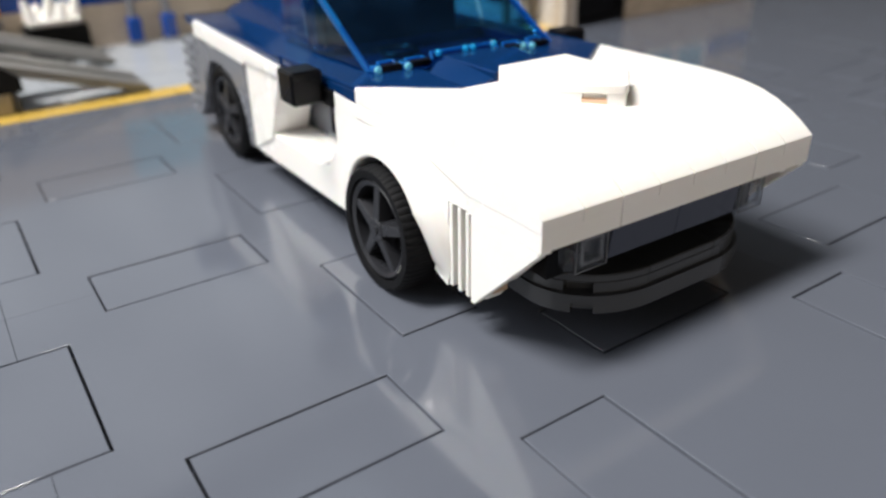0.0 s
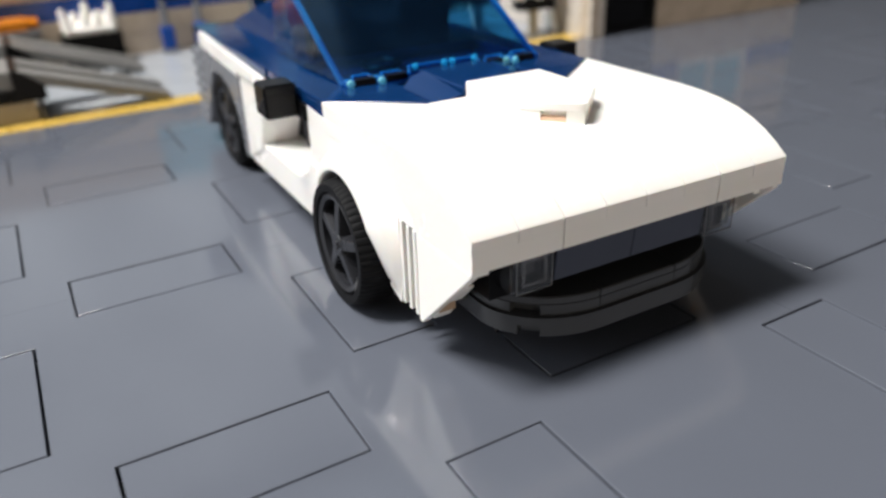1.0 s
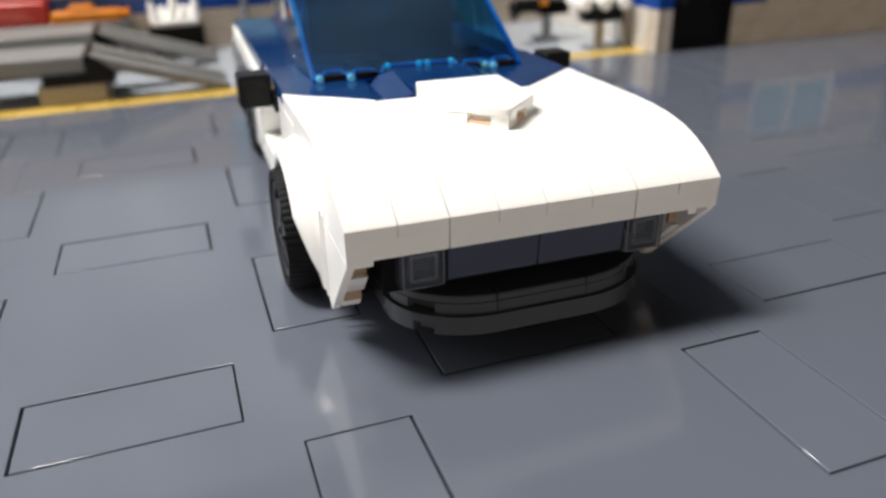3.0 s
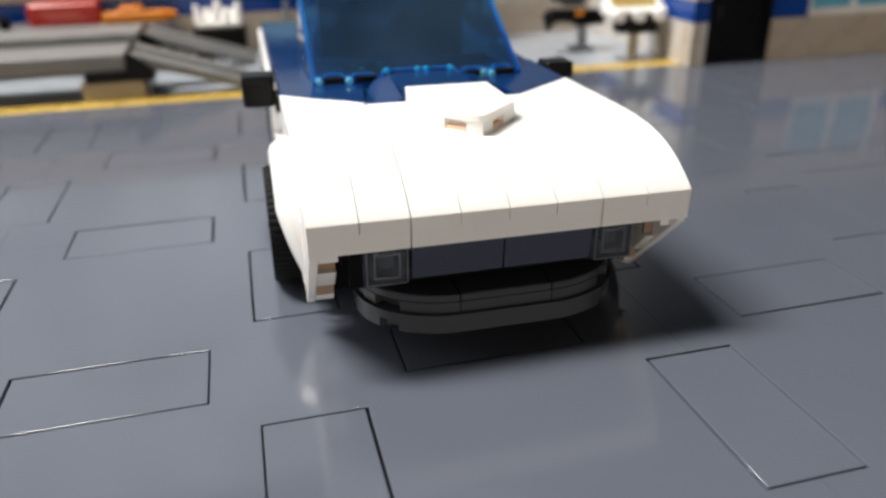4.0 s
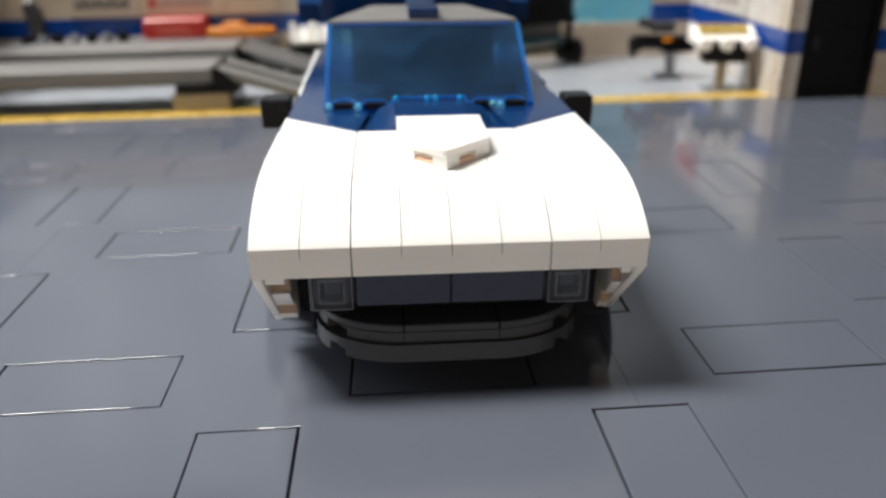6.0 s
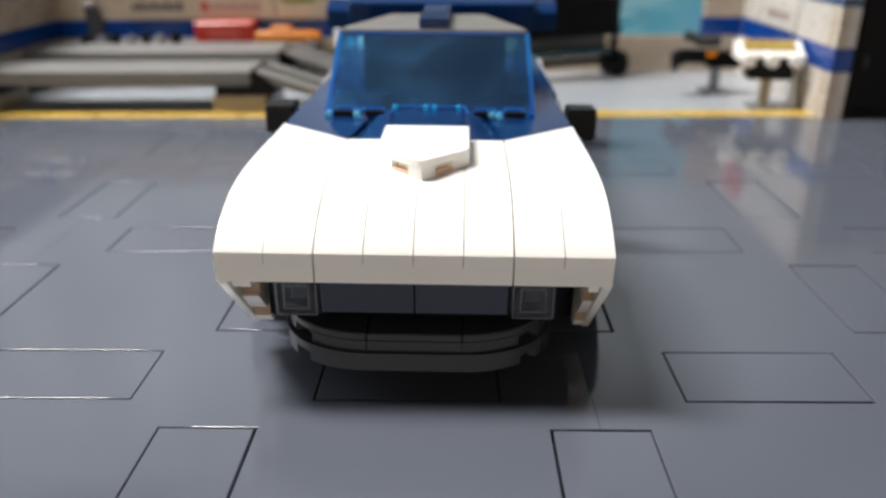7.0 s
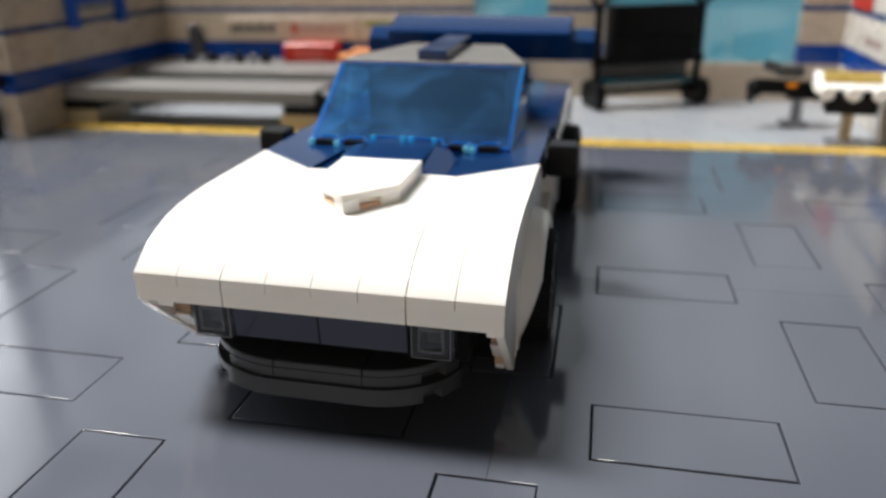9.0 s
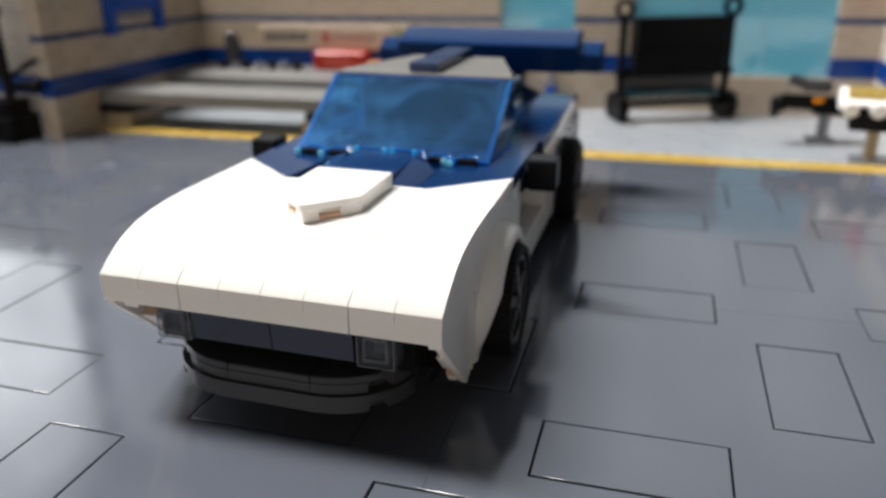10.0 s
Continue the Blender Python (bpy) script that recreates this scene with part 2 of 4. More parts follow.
def part(name, bm, mat, parent=None, label=""):
    ob = new(name, mesh_of(name, bm, mat))
    ob.parent = parent
    if label:
        ob["label"] = label
    return ob


def thing(name, x, y, z, label, category, group="", kind="", turn=0.0, tip=0.0):
    ob = new(name)
    ob.matrix_world = pose(x * S, y * S, z * S, 0, tip, turn)
    ob.empty_display_size = 0.01
    return tagged(ob, label, category, group, kind)


def piece(name, me, parent, x=0, y=0, z=0, turn=0.0, rock=0.0, roll=0.0):
    ob = new(name, me)
    ob.parent = parent
    ob.matrix_basis = pose(x * S, y * S, z * S, rock, roll, turn)
    return ob


def solid(name, bm, mat, label, category, kind=""):
    return tagged(part(name, bm, mat), label, category, "", kind)


# ---- the room round the table ----
solid("ground", box(-230, 230, -230, 230, -60, -0.9, 0), TABLE, "plain grey table top under the toy garage", "table", "structure")


def room_wall(name, place, a, b, opening):
    """A wall of the room along its own x from a to b, with one opening for a glow panel (x0, x1, z0, z1)."""
    x0, x1, z0, z1 = opening
    w = merge(box(a, x0, 0, 12, -60, 210, 0), box(x1, b, 0, 12, -60, 210, 0), box(x0, x1, 0, 12, -60, z0, 0), box(x0, x1, 0, 12, z1, 210, 0))
    solid(name, w, ROOM, "plain painted room wall with an opening for a glow panel", "wall", "structure").matrix_world = place


def glow_panel(name, label, place, opening, color, glow, shift=0.0, soft=0.8):
    x0, x1, z0, z1 = opening
    mid = Matrix.Translation(Vector(((x0 + x1) / 2, 6, (z0 + z1) / 2)) * S)
    w, h = (x1 - x0) / 2, (z1 - z0) / 2
    ob = solid(name, box(-w, w, 0, 0.5, -h, h, 0), panel_glow(name + " glow", color, glow, 2 * w * S, 2 * h * S, False, shift * S, soft), label, "window", "structure")
    ob.matrix_world = place @ mid


PLACE_WEST, PLACE_NORTH, PLACE_SOUTH = pose(-230 * S, 0, 0, 0, 0, 90), pose(0, 230 * S, 0), pose(0, -230 * S, 0, 0, 0, 180)
OPEN_WEST, OPEN_NORTH, OPEN_SOUTH = (-5, 229, 45, 209), (-229, 215, 40, 207), (-160, 200, 2, 56)
room_wall("wall_west", PLACE_WEST, -230, 230, OPEN_WEST)
room_wall("wall_north", PLACE_NORTH, -242, 242, OPEN_NORTH)
room_wall("wall_south", PLACE_SOUTH, -242, 242, OPEN_SOUTH)
# unseen panels added for left light, floor reflections and front fill
glow_panel("glow_panel_west", "wide unseen glow panel added for the light from the left", PLACE_WEST, OPEN_WEST, (0.93, 0.965, 1.0), WEST_GLOW, 0, 0.35)
glow_panel("glow_panel_north", "unseen glow panel added for the floor's reflections", PLACE_NORTH, OPEN_NORTH, (0.90, 0.95, 1.0), NORTH_GLOW, -80, 0.45)
glow_panel("glow_panel_south", "low unseen warm glow panel added to fill the front faces", PLACE_SOUTH, OPEN_SOUTH, (1.0, 0.86, 0.71), SOUTH_GLOW)
solid("wall_east", box(230, 242, -230, 230, -60, 210, 0), ROOM, "plain painted room wall", "wall", "structure")
# unseen mottled panel above the ceiling, added to be mirrored below
OVERHEAD_X, OVERHEAD_Y = (-222, 90), (10, 222)
ring = merge(box(-242, OVERHEAD_X[0], -242, 242, 210, 220, 0), box(OVERHEAD_X[1], 242, -242, 242, 210, 220, 0), box(OVERHEAD_X[0], OVERHEAD_X[1], -242, OVERHEAD_Y[0], 210, 220, 0), box(OVERHEAD_X[0], OVERHEAD_X[1], OVERHEAD_Y[1], 242, 210, 220, 0))
solid("ceiling", ring, ROOM, "plain painted room ceiling with an opening for the overhead glow panel", "ceiling", "structure")
OVERHEAD_W, OVERHEAD_H = OVERHEAD_X[1] - OVERHEAD_X[0], OVERHEAD_Y[1] - OVERHEAD_Y[0]
sky = solid("backdrop", box(-OVERHEAD_W / 2, OVERHEAD_W / 2, -OVERHEAD_H / 2, OVERHEAD_H / 2, 0, 1, 0), panel_glow("mottled overhead glow", (0.75, 0.90, 1.0), OVERHEAD_GLOW, OVERHEAD_W * S, OVERHEAD_H * S, True, 0.0, 0.4), "mottled overhead glow panel added for reflections in the windscreen", "sky", "structure")
sky.matrix_world = pose((OVERHEAD_X[0] + OVERHEAD_W / 2) * S, (OVERHEAD_Y[0] + OVERHEAD_H / 2) * S, 221 * S)

# ---- the toy car ----
car = thing("toy_car", 0.18, 0.03, 0.0, "white and dark blue building-brick sports car on the grey tiled floor", "toy car", turn=-0.4, tip=0.7)
G = 0.008  # half the joint between two pieces


def hood_profile(back):
    """Side outline of the curved bonnet, from the lip up and back: (y, z)."""
    curve = [(0.0, 3.39), (0.02, 3.42), (0.30, 3.63), (0.62, 3.83), (1.0, 4.01), (1.45, 4.16), (2.0, 4.26), (2.6, 4.315), (3.3, 4.34)]
    return [(0.0, 3.14)] + curve + [(back, 4.34), (back, 3.9), (2.2, 3.14)]


for i in range(8):
    x0, x1 = i - 4 + (0.014 if i in (2, 6) else G), i - 3 - (0.014 if i in (1, 5) else G)
    part("curved_slope", prism(hood_profile(5.2), "x", x0, x1, 0.0), WHITE, car)
for s in (-1, 1):
    wedge = [(s * 2.02, 5.21), (s * 3.99, 5.21), (s * 3.99, 6.80)]
    part("wedge_plate", prism(wedge, "z", 3.95, 4.34, 0.02), WHITE, car)
for x0, x1 in ((-4, -2), (-2, 2), (2, 4)):
    part("lip_plate", prism([(0.0, 2.76), (0.0, 3.14), (2.2, 3.14), (2.2, 2.76)], "x", x0 + 2 * G, x1 - 2 * G, 0.0), WHITE, car)

# bonnet scoop: five-sided tile with hollow front edges
scoop = [(0.0, 2.04), (0.12, 2.10), (1.03, 2.98), (1.06, 3.10), (1.06, 5.14), (-1.06, 5.14), (-1.06, 3.10), (-1.03, 2.98), (-0.12, 2.10)]
top = prism(scoop, "z", 4.545, 4.73, 0.018)
low = [(0.0, 2.05), (0.30, 2.29), (0.20, 2.44), (0.56, 2.79), (0.70, 2.68), (1.05, 3.02), (1.05, 5.13), (-1.05, 5.13), (-1.05, 3.02), (-0.70, 2.68), (-0.56, 2.79), (-0.20, 2.44), (-0.30, 2.29)]
bot = prism(low, "z", 4.15, 4.55, 0.0)
sc = merge(top, bot)
bmesh.ops.translate(sc, verts=sc.verts, vec=(0.06, 0, 0))
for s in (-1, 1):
    # filler in the hollow edge, painted with the warm light bounced there
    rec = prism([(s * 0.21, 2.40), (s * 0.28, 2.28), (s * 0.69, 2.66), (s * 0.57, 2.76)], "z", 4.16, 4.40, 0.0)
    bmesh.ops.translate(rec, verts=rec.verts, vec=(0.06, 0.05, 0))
    part("scoop_recess", rec, BOUNCE, car, "scoop hollow with warm bounced light put into its colour")
part("scoop", sc, WHITE, car, "white five-sided scoop tile with hollow front edges")

# cowl in dark blue
part("cowl", prism([(-3.95, 6.82), (-1.98, 5.24), (1.98, 5.24), (3.95, 6.82), (3.95, 9.6), (-3.95, 9.6)], "z", 3.85, 4.22, 0.02), NAVY, car, "dark blue plate under the windscreen")
for s in (-1, 1):
    part("cowl_wedge", prism([(s * 3.95, 6.84), (s * 1.98, 5.26), (s * 1.72, 7.3), (s * 3.0, 8.05), (s * 3.3, 9.6), (s * 3.95, 9.6)], "z", 4.225, 4.34, 0.02), NAVY, car)
    part("cowl_slope", loft([(s * 1.0, 5.26, 4.225), (s * 1.66, 5.26, 4.225), (s * 1.66, 7.2, 4.225), (s * 1.0, 7.2, 4.225)], [(s * 1.0, 5.26, 4.40), (s * 1.08, 5.26, 4.40), (s * 1.40, 7.2, 4.50), (s * 1.0, 7.2, 4.60)], 0.02), NAVY, car)
for s in (-1, 1):
    for x0, x1 in ((1.28, 1.86), (2.16, 2.74)):
        # black block painted in where the gap between the clips lies in shade
        part("cowl_recess", box(min(s * x0, s * x1), max(s * x0, s * x1), 7.60, 7.83, 4.345, 4.50, 0.0), BLACK, car, "black block put in for the shaded gap at the windscreen foot")
part("cowl_tile", box(-0.98, 0.98, 5.27, 7.55, 4.225, 4.55, 0.03), NAVY, car)

# cabin: dark tub, windscreen, roof
part("tub", merge(box(-2.7, 2.7, 8.2, 13.0, 1.6, 3.8, 0.03), box(-2.35, 2.35, 11.7, 12.3, 3.8, 6.1, 0.05)), BLACK, car, "black seat tub behind the windscreen")
for s in (-1, 1):
    part("tub_side", box(min(s * 2.71, s * 2.78), max(s * 2.71, s * 2.78), 8.25, 12.9, 1.8, 3.79, 0.01), LGREY, car, "light grey inner panel of the door opening")
part("steering_wheel", spin([(0.55, -0.08), (0.62, 0.0), (0.55, 0.08), (0.48, 0.0)], (-1.1, 9.6, 4.35), "z", 24), BLACK, car)


def sheet(ring, thick):
    """A slab on a ring of four points, pushed inwards by thick."""
    p = [Vector(q) for q in ring]
    n = (p[1] - p[0]).cross(p[3] - p[0]).normalized() * thick
    return loft(p, [q + n for q in p], 0.02)


BASE_Y, TOP_Y, BASE_Z, TOP_Z, HALF = 7.85, 11.05, 4.42, 6.25, 3.02
screen = part("windscreen", sheet([(-HALF, BASE_Y, BASE_Z), (HALF, BASE_Y, BASE_Z), (HALF - 0.02, TOP_Y, TOP_Z), (-HALF + 0.02, TOP_Y, TOP_Z)], -0.05), SCREEN, car, "transparent dark blue raked windscreen")
for s in (-1, 1):
    part("side_glass", loft([(s * HALF, BASE_Y + 0.25, BASE_Z - 0.05), (s * HALF, TOP_Y + 0.05, TOP_Z), (s * HALF, TOP_Y + 0.7, TOP_Z), (s * (HALF + 0.12), 11.0, BASE_Z - 0.05)], [(s * (HALF - 0.13), BASE_Y + 0.25, BASE_Z - 0.05), (s * (HALF - 0.13), TOP_Y + 0.05, TOP_Z), (s * (HALF - 0.13), TOP_Y + 0.7, TOP_Z), (s * (HALF - 0.03), 11.0, BASE_Z - 0.05)], 0.02), SIDE, screen)
for s in (-1, 1):
    part("screen_edge", loft([(s * (HALF - 0.10), BASE_Y - 0.02, BASE_Z - 0.04), (s * (HALF + 0.02), BASE_Y - 0.02, BASE_Z - 0.04), (s * (HALF + 0.02), BASE_Y + 0.14, BASE_Z - 0.08), (s * (HALF - 0.10), BASE_Y + 0.14, BASE_Z - 0.08)], [(s * (HALF - 0.12), TOP_Y - 0.02, TOP_Z + 0.02), (s * (HALF + 0.02), TOP_Y - 0.02, TOP_Z + 0.02), (s * (HALF + 0.02), TOP_Y + 0.14, TOP_Z - 0.04), (s * (HALF - 0.12), TOP_Y + 0.14, TOP_Z - 0.04)], 0.0), EDGE, screen, "bright blue windscreen edge")
# bright strip drawn in for the lamp's reflection on the top edge
part("screen_top", box(-HALF + 0.3, HALF - 0.3, TOP_Y - 0.05, TOP_Y + 0.06, TOP_Z - 0.04, TOP_Z + 0.035, 0.0), EDGE, screen, "bright strip put along the windscreen top for a reflection")
# its foot steps up over the black gap blocks and over the cowl tile
foot = [(-2.98, 0.0), (-2.72, 0.0), (-2.66, 0.20), (-2.22, 0.20), (-2.16, 0.0), (-1.92, 0.0), (-1.86, 0.17), (-1.36, 0.17), (-1.24, 0.0), (-1.10, 0.0), (-1.02, 0.26)]
foot += [(-x, h) for x, h in foot[::-1]]
for (x0, h0), (x1, h1) in zip(foot, foot[1:]):
    p, q = [Vector((x, BASE_Y - 0.01 + 0.86 * h, BASE_Z + 0.50 * h)) for x, h in ((x0, h0), (x1, h1))]
    part("screen_foot", rod(p, q, 0.036, 8), EDGE, screen, "bright blue stepped windscreen foot")
for x, y in ((-2.87, 7.62), (-2.05, 7.52), (1.80, 7.58), (2.0, 7.46)):
    part("clip", box(x - 0.13, x + 0.13, y + 0.04, 7.84, 4.35, 4.53, 0.03), EDGE, screen, "blue clip at the windscreen foot")
    # clip end coloured pale to draw its glint
    part("clip_tip", rod((x, y - 0.05, 4.42), (x, y + 0.06, 4.42), 0.105, 16, None, 0.03), GLINT, screen, "windscreen clip tip with its glint put into a pale colour")
for x in (-0.98, -0.1, 0.15, 0.84):
    # small blue dots added for bright reflections at the screen's foot
    part("foot_glint", rod((x - 0.07, 7.74, 4.60), (x + 0.07, 7.74, 4.60), 0.085, 14, None, 0.03), CYAN, screen, "blue dot added for a reflection at the windscreen foot")
roof = prism([(-3.0, 11.15), (3.0, 11.15), (2.85, 11.9), (1.75, 15.6), (-1.75, 15.6), (-2.85, 11.9)], "z", 6.12, 6.36, 0.04)
part("roof", roof, material("warm grey plastic", (0.155, 0.148, 0.138), 0.5, vary=0.05), car, "light grey tapered roof plate")
part("roof_strip", box(-0.48, 0.48, 11.2, 15.7, 6.37, 6.68, 0.03), NAVY, car, "dark blue strip along the roof")

# rear body
part("rear_deck", merge(
    loft([(-2.6, 12.4, 4.2), (2.6, 12.4, 4.2), (2.6, 20.3, 4.2), (-2.6, 20.3, 4.2)], [(-2.1, 13.7, 6.1), (2.1, 13.7, 6.1), (2.2, 19.5, 4.6), (-2.2, 19.5, 4.6)], 0.03),
    box(-3.98, 4.06, 11.32, 20.3, 4.02, 4.30, 0.02), box(-3.35, 3.35, 9.62, 20.3, 3.86, 4.02, 0.02)), NAVY, car, "dark blue sloping rear deck")
for s in (-1, 1):
    part("cabin_pillar", loft([(s * 2.72, 11.2, 4.3), (s * 3.03, 11.2, 4.3), (s * 3.03, 13.2, 4.3), (s * 2.72, 13.2, 4.3)], [(s * 2.7, 11.9, 6.1), (s * 2.98, 11.9, 6.1), (s * 2.95, 13.1, 6.1), (s * 2.7, 13.1, 6.1)], 0.02), SIDE, car, "translucent blue rear quarter glazing")
part("spoiler_blade", prism([(19.75, 5.25), (19.65, 6.36), (21.1, 6.87), (21.8, 6.87), (21.8, 5.25)], "x", -3.96, 3.96, 0.04), NAVY, car, "dark blue upper spoiler blade")
part("spoiler_wing", prism([(20.15, 5.25), (20.05, 6.0), (20.7, 6.42), (21.5, 6.42), (21.5, 5.25)], "x", -4.97, 4.97, 0.04), NAVY, car, "dark blue wide rear wing")
for s in (-1, 1):
    part("spoiler_post", loft([(s * 1.2, 19.0, 4.2), (s * 1.7, 19.0, 4.2), (s * 1.7, 20.2, 4.2), (s * 1.2, 20.2, 4.2)], [(s * 1.2, 19.9, 5.24), (s * 1.7, 19.9, 5.24), (s * 1.7, 20.9, 5.24), (s * 1.2, 20.9, 5.24)], 0.02), NAVY, car)

# chassis
part("chassis", merge(box(-3.3, 3.3, 3.0, 19.6, 0.75, 1.7, 0.02), box(-2.2, 2.2, 1.2, 3.0, 0.78, 1.7, 0.0), box(-2.55, 2.55, 1.0, 8.2, 1.7, 3.85, 0.02), box(-3.3, 3.3, 13.0, 19.6, 1.7, 3.86, 0.02)), BLACK, car, "black chassis")

WHEEL_Y = (5.05, 16.3)
for s in (-1, 1):
    # flank over the front wheel, with the arch cut out of it
    arc = [(WHEEL_Y[0] + 1.70 * math.cos(a), 1.50 + 1.70 * math.sin(a)) for a in [radians(k) for k in range(-20, 201, 10)]]
    outline = [(7.95, 0.85)] + arc + [(3.05, 0.85), (2.95, 2.755), (2.25, 2.755), (2.25, 3.12), (5.25, 3.88), (6.9, 3.94), (8.12, 4.0)]
    part("front_flank", prism(outline, "x", s * 3.35, s * 3.96, 0.02), WHITE, car, "white front side panel")
    # flared arch
    bm = bmesh.new()
    rows = []
    for k in range(-20, 201, 5):
        a = radians(k)
        c, q = math.cos(a), math.sin(a)
        row = []
        # the flare runs out into the flank towards the nose
        keep = min(1.0, max(0.0, (k + 15) / 45.0)) ** 0.7
        for r, w in ((1.64, 3.6), (1.64, 4.38), (1.68, 4.43), (1.80, 4.44), (1.95, 4.38), (2.08, 4.22), (2.18, 3.98), (2.18, 3.6)):
            row.append(bm.verts.new((s * (min(w, 3.98) + keep * max(0.0, w - 3.98)), WHEEL_Y[0] - r * c, 1.50 + r * q)))
        rows.append(row)
    for a, b in zip(rows, rows[1:]):
        for i in range(8):
            bm.faces.new((a[i], a[(i + 1) % 8], b[(i + 1) % 8], b[i]))
    bm.faces.new(rows[0])
    bm.faces.new(rows[-1])
    bmesh.ops.recalc_face_normals(bm, faces=bm.faces)
    part("wheel_arch", bm, WHITE, car, "white flared wheel arch")
    # upright slats and the triangular fin ahead of the wheel
    for y in (2.86, 2.56, 2.28):
        part("slat", box(min(s * 3.62, s * 3.97), max(s * 3.62, s * 3.97), y - 0.055, y + 0.055, 0.80, 2.75, 0.02), WHITE, car)
    inner = 3.40 if s < 0 else 3.58
    fin = merge(prism([(2.14, 2.75), (0.06, 2.75), (0.06, 2.66), (2.02, 0.74), (2.14, 0.74)], "x", s * 3.80, s * 3.98, 0.02),
                prism([(2.14, 2.75), (0.35, 2.75), (0.35, 2.46), (1.10, 2.46), (1.10, 1.99), (0.86, 1.99), (1.36, 1.46), (1.72, 1.46), (1.72, 1.10), (1.68, 1.08), (1.86, 0.86), (2.14, 0.86)], "x", s * inner, s * 3.795, 0.015))
    part("side_fin", fin, WHITE, car, "white triangular fin with a stepped back")
    # blocks in the fin's hollows carry painted shade and warm bounce
    for y, z0, z1 in ((1.00, 2.00, 2.45), (1.62, 1.11, 1.45)):
        part("fin_recess", box(min(s * (inner + 0.01), s * 3.79), max(s * (inner + 0.01), s * 3.79), y, y + 0.09, z0, z1, 0.0), FIN_SHADE, car, "fin hollow with shade and warm bounce put into its colour")
    part("fin_backing", box(min(s * 3.0, s * 3.61), max(s * 3.0, s * 3.61), 2.2, 2.95, 0.9, 2.7, 0.0), BLACK, car)
    # shoulder line of the bonnet
    part("shoulder", box(min(s * 3.38, s * 3.99), max(s * 3.38, s * 3.99), 2.3, 6.8, 3.60, 3.94, 0.02), WHITE, car)
    # sill, door opening, rear pillar
    part("sill", prism([(7.2, 0.85), (13.9, 0.85), (13.9, 1.35), (12.6, 1.8), (9.0, 1.8), (8.55, 1.9), (8.25, 2.15), (8.1, 2.5), (7.2, 2.5)], "x", s * 3.1, s * 4.03, 0.03), WHITE, car, "white door sill")
    part("cabin_floor", box(min(s * 2.2, s * 3.1), max(s * 2.2, s * 3.1), 8.0, 12.6, 0.85, 1.79, 0.02), WHITE, car)
    part("rear_pillar", prism([(12.35, 1.6), (13.95, 0.9), (13.95, 3.71), (11.3, 3.71), (11.35, 3.6)], "x", s * 2.9, s * 4.08, 0.03), WHITE, car, "white slanted pillar behind the door opening")
    part("door_top", box(min(s * 3.0, s * 3.93), max(s * 3.0, s * 3.93), 6.9, 11.3, 4.03, 4.31, 0.02), NAVY, car)
    part("waist_rail", prism([(11.2, 3.72), (11.2, 4.05), (18.6, 4.32), (18.75, 4.22), (18.75, 3.78), (13.9, 3.58), (13.9, 3.72)], "x", -4.0 if s < 0 else 4.08, s * 4.16, 0.03), WHITE, car, "white rail along the rear flank")
    # grey rear arch
    arc = [(19.15, 0.9), (18.3, 2.1), (17.6, 2.95), (17.2, 3.12), (16.3, 3.16), (15.4, 2.95), (14.75, 2.45), (14.35, 1.75), (14.2, 0.9)]
    part("rear_arch", prism([(19.3, 0.9)] + arc + [(13.98, 0.9), (13.98, 3.575), (18.7, 3.765), (19.3, 3.55)], "x", s * 3.3, s * 4.13, 0.03), LGREY, car, "light grey rear wheel arch panel")
    tail = []
    for k in range(7):
        tail.append(box(min(s * 3.2, s * 4.16), max(s * 3.2, s * 4.16), 19.32, 20.5, 0.7 + 0.42 * k, 0.98 + 0.42 * k, 0.04))
    tail.append(box(min(s * 3.2, s * 3.9), max(s * 3.2, s * 4.0), 19.32, 20.45, 0.7, 3.6, 0.0))
    part("tail_ribs", merge(*tail), LGREY, car, "light grey ribbed tail corner")
    # mirror
    mir = part("wing_mirror", merge(box(min(s * 4.05, s * 4.92), max(s * 4.05, s * 4.92), 8.35, 9.2, 3.58 - 0.06 * s, 4.47 - 0.03 * s, 0.06)), MIRROR, car, "black box-shaped wing mirror")
    part("mirror_arm", merge(box(min(s * 3.5, s * 4.06), max(s * 3.5, s * 4.06), 8.0, 8.8, 3.55, 4.02, 0.04), box(min(s * 3.6, s * 3.92), max(s * 3.6, s * 3.92), 8.05, 8.4, 2.8, 3.6, 0.03)), BLACK, mir)
    # wheels
    for wy in WHEEL_Y:
        rad = 1.52 if wy < 10 else 1.62
        cz = rad + s * 0.049
        cx = s * (4.60 if wy < 10 else 4.14 if s < 0 else 4.72)
        tyre = [(1.20, -1.05), (1.40, -1.08), (rad - 0.03, -0.96), (rad, -0.7), (rad, -0.34), (rad - 0.03, -0.10), (1.42, 0.02), (1.24, 0.0), (1.20, -0.2), (1.20, -0.9)]
        bm = spin([(r, s * h) for r, h in tyre], (cx, wy, cz), "x", 216)
        # tread blocks: every fourth row of the tread is cut back
        for n, v in enumerate(bm.verts):
            row, col = divmod(n, len(tyre))
            if (row + (2 if col in (2, 3) else 0)) % 4 == 0 and col in (2, 3, 4, 5):
                d = Vector((0, v.co.y - wy, v.co.z - cz))
                v.co -= d.normalized() * 0.03
        ty = part("wheel", bm, RUBBER, car, "black rubber tyre on a five-spoke rim")
        ring = spin([(1.21, s * -0.95), (1.21, s * -0.08), (1.15, s * -0.02), (1.05, s * -0.07), (1.05, s * -0.95)], (cx, wy, cz), "x", 48)
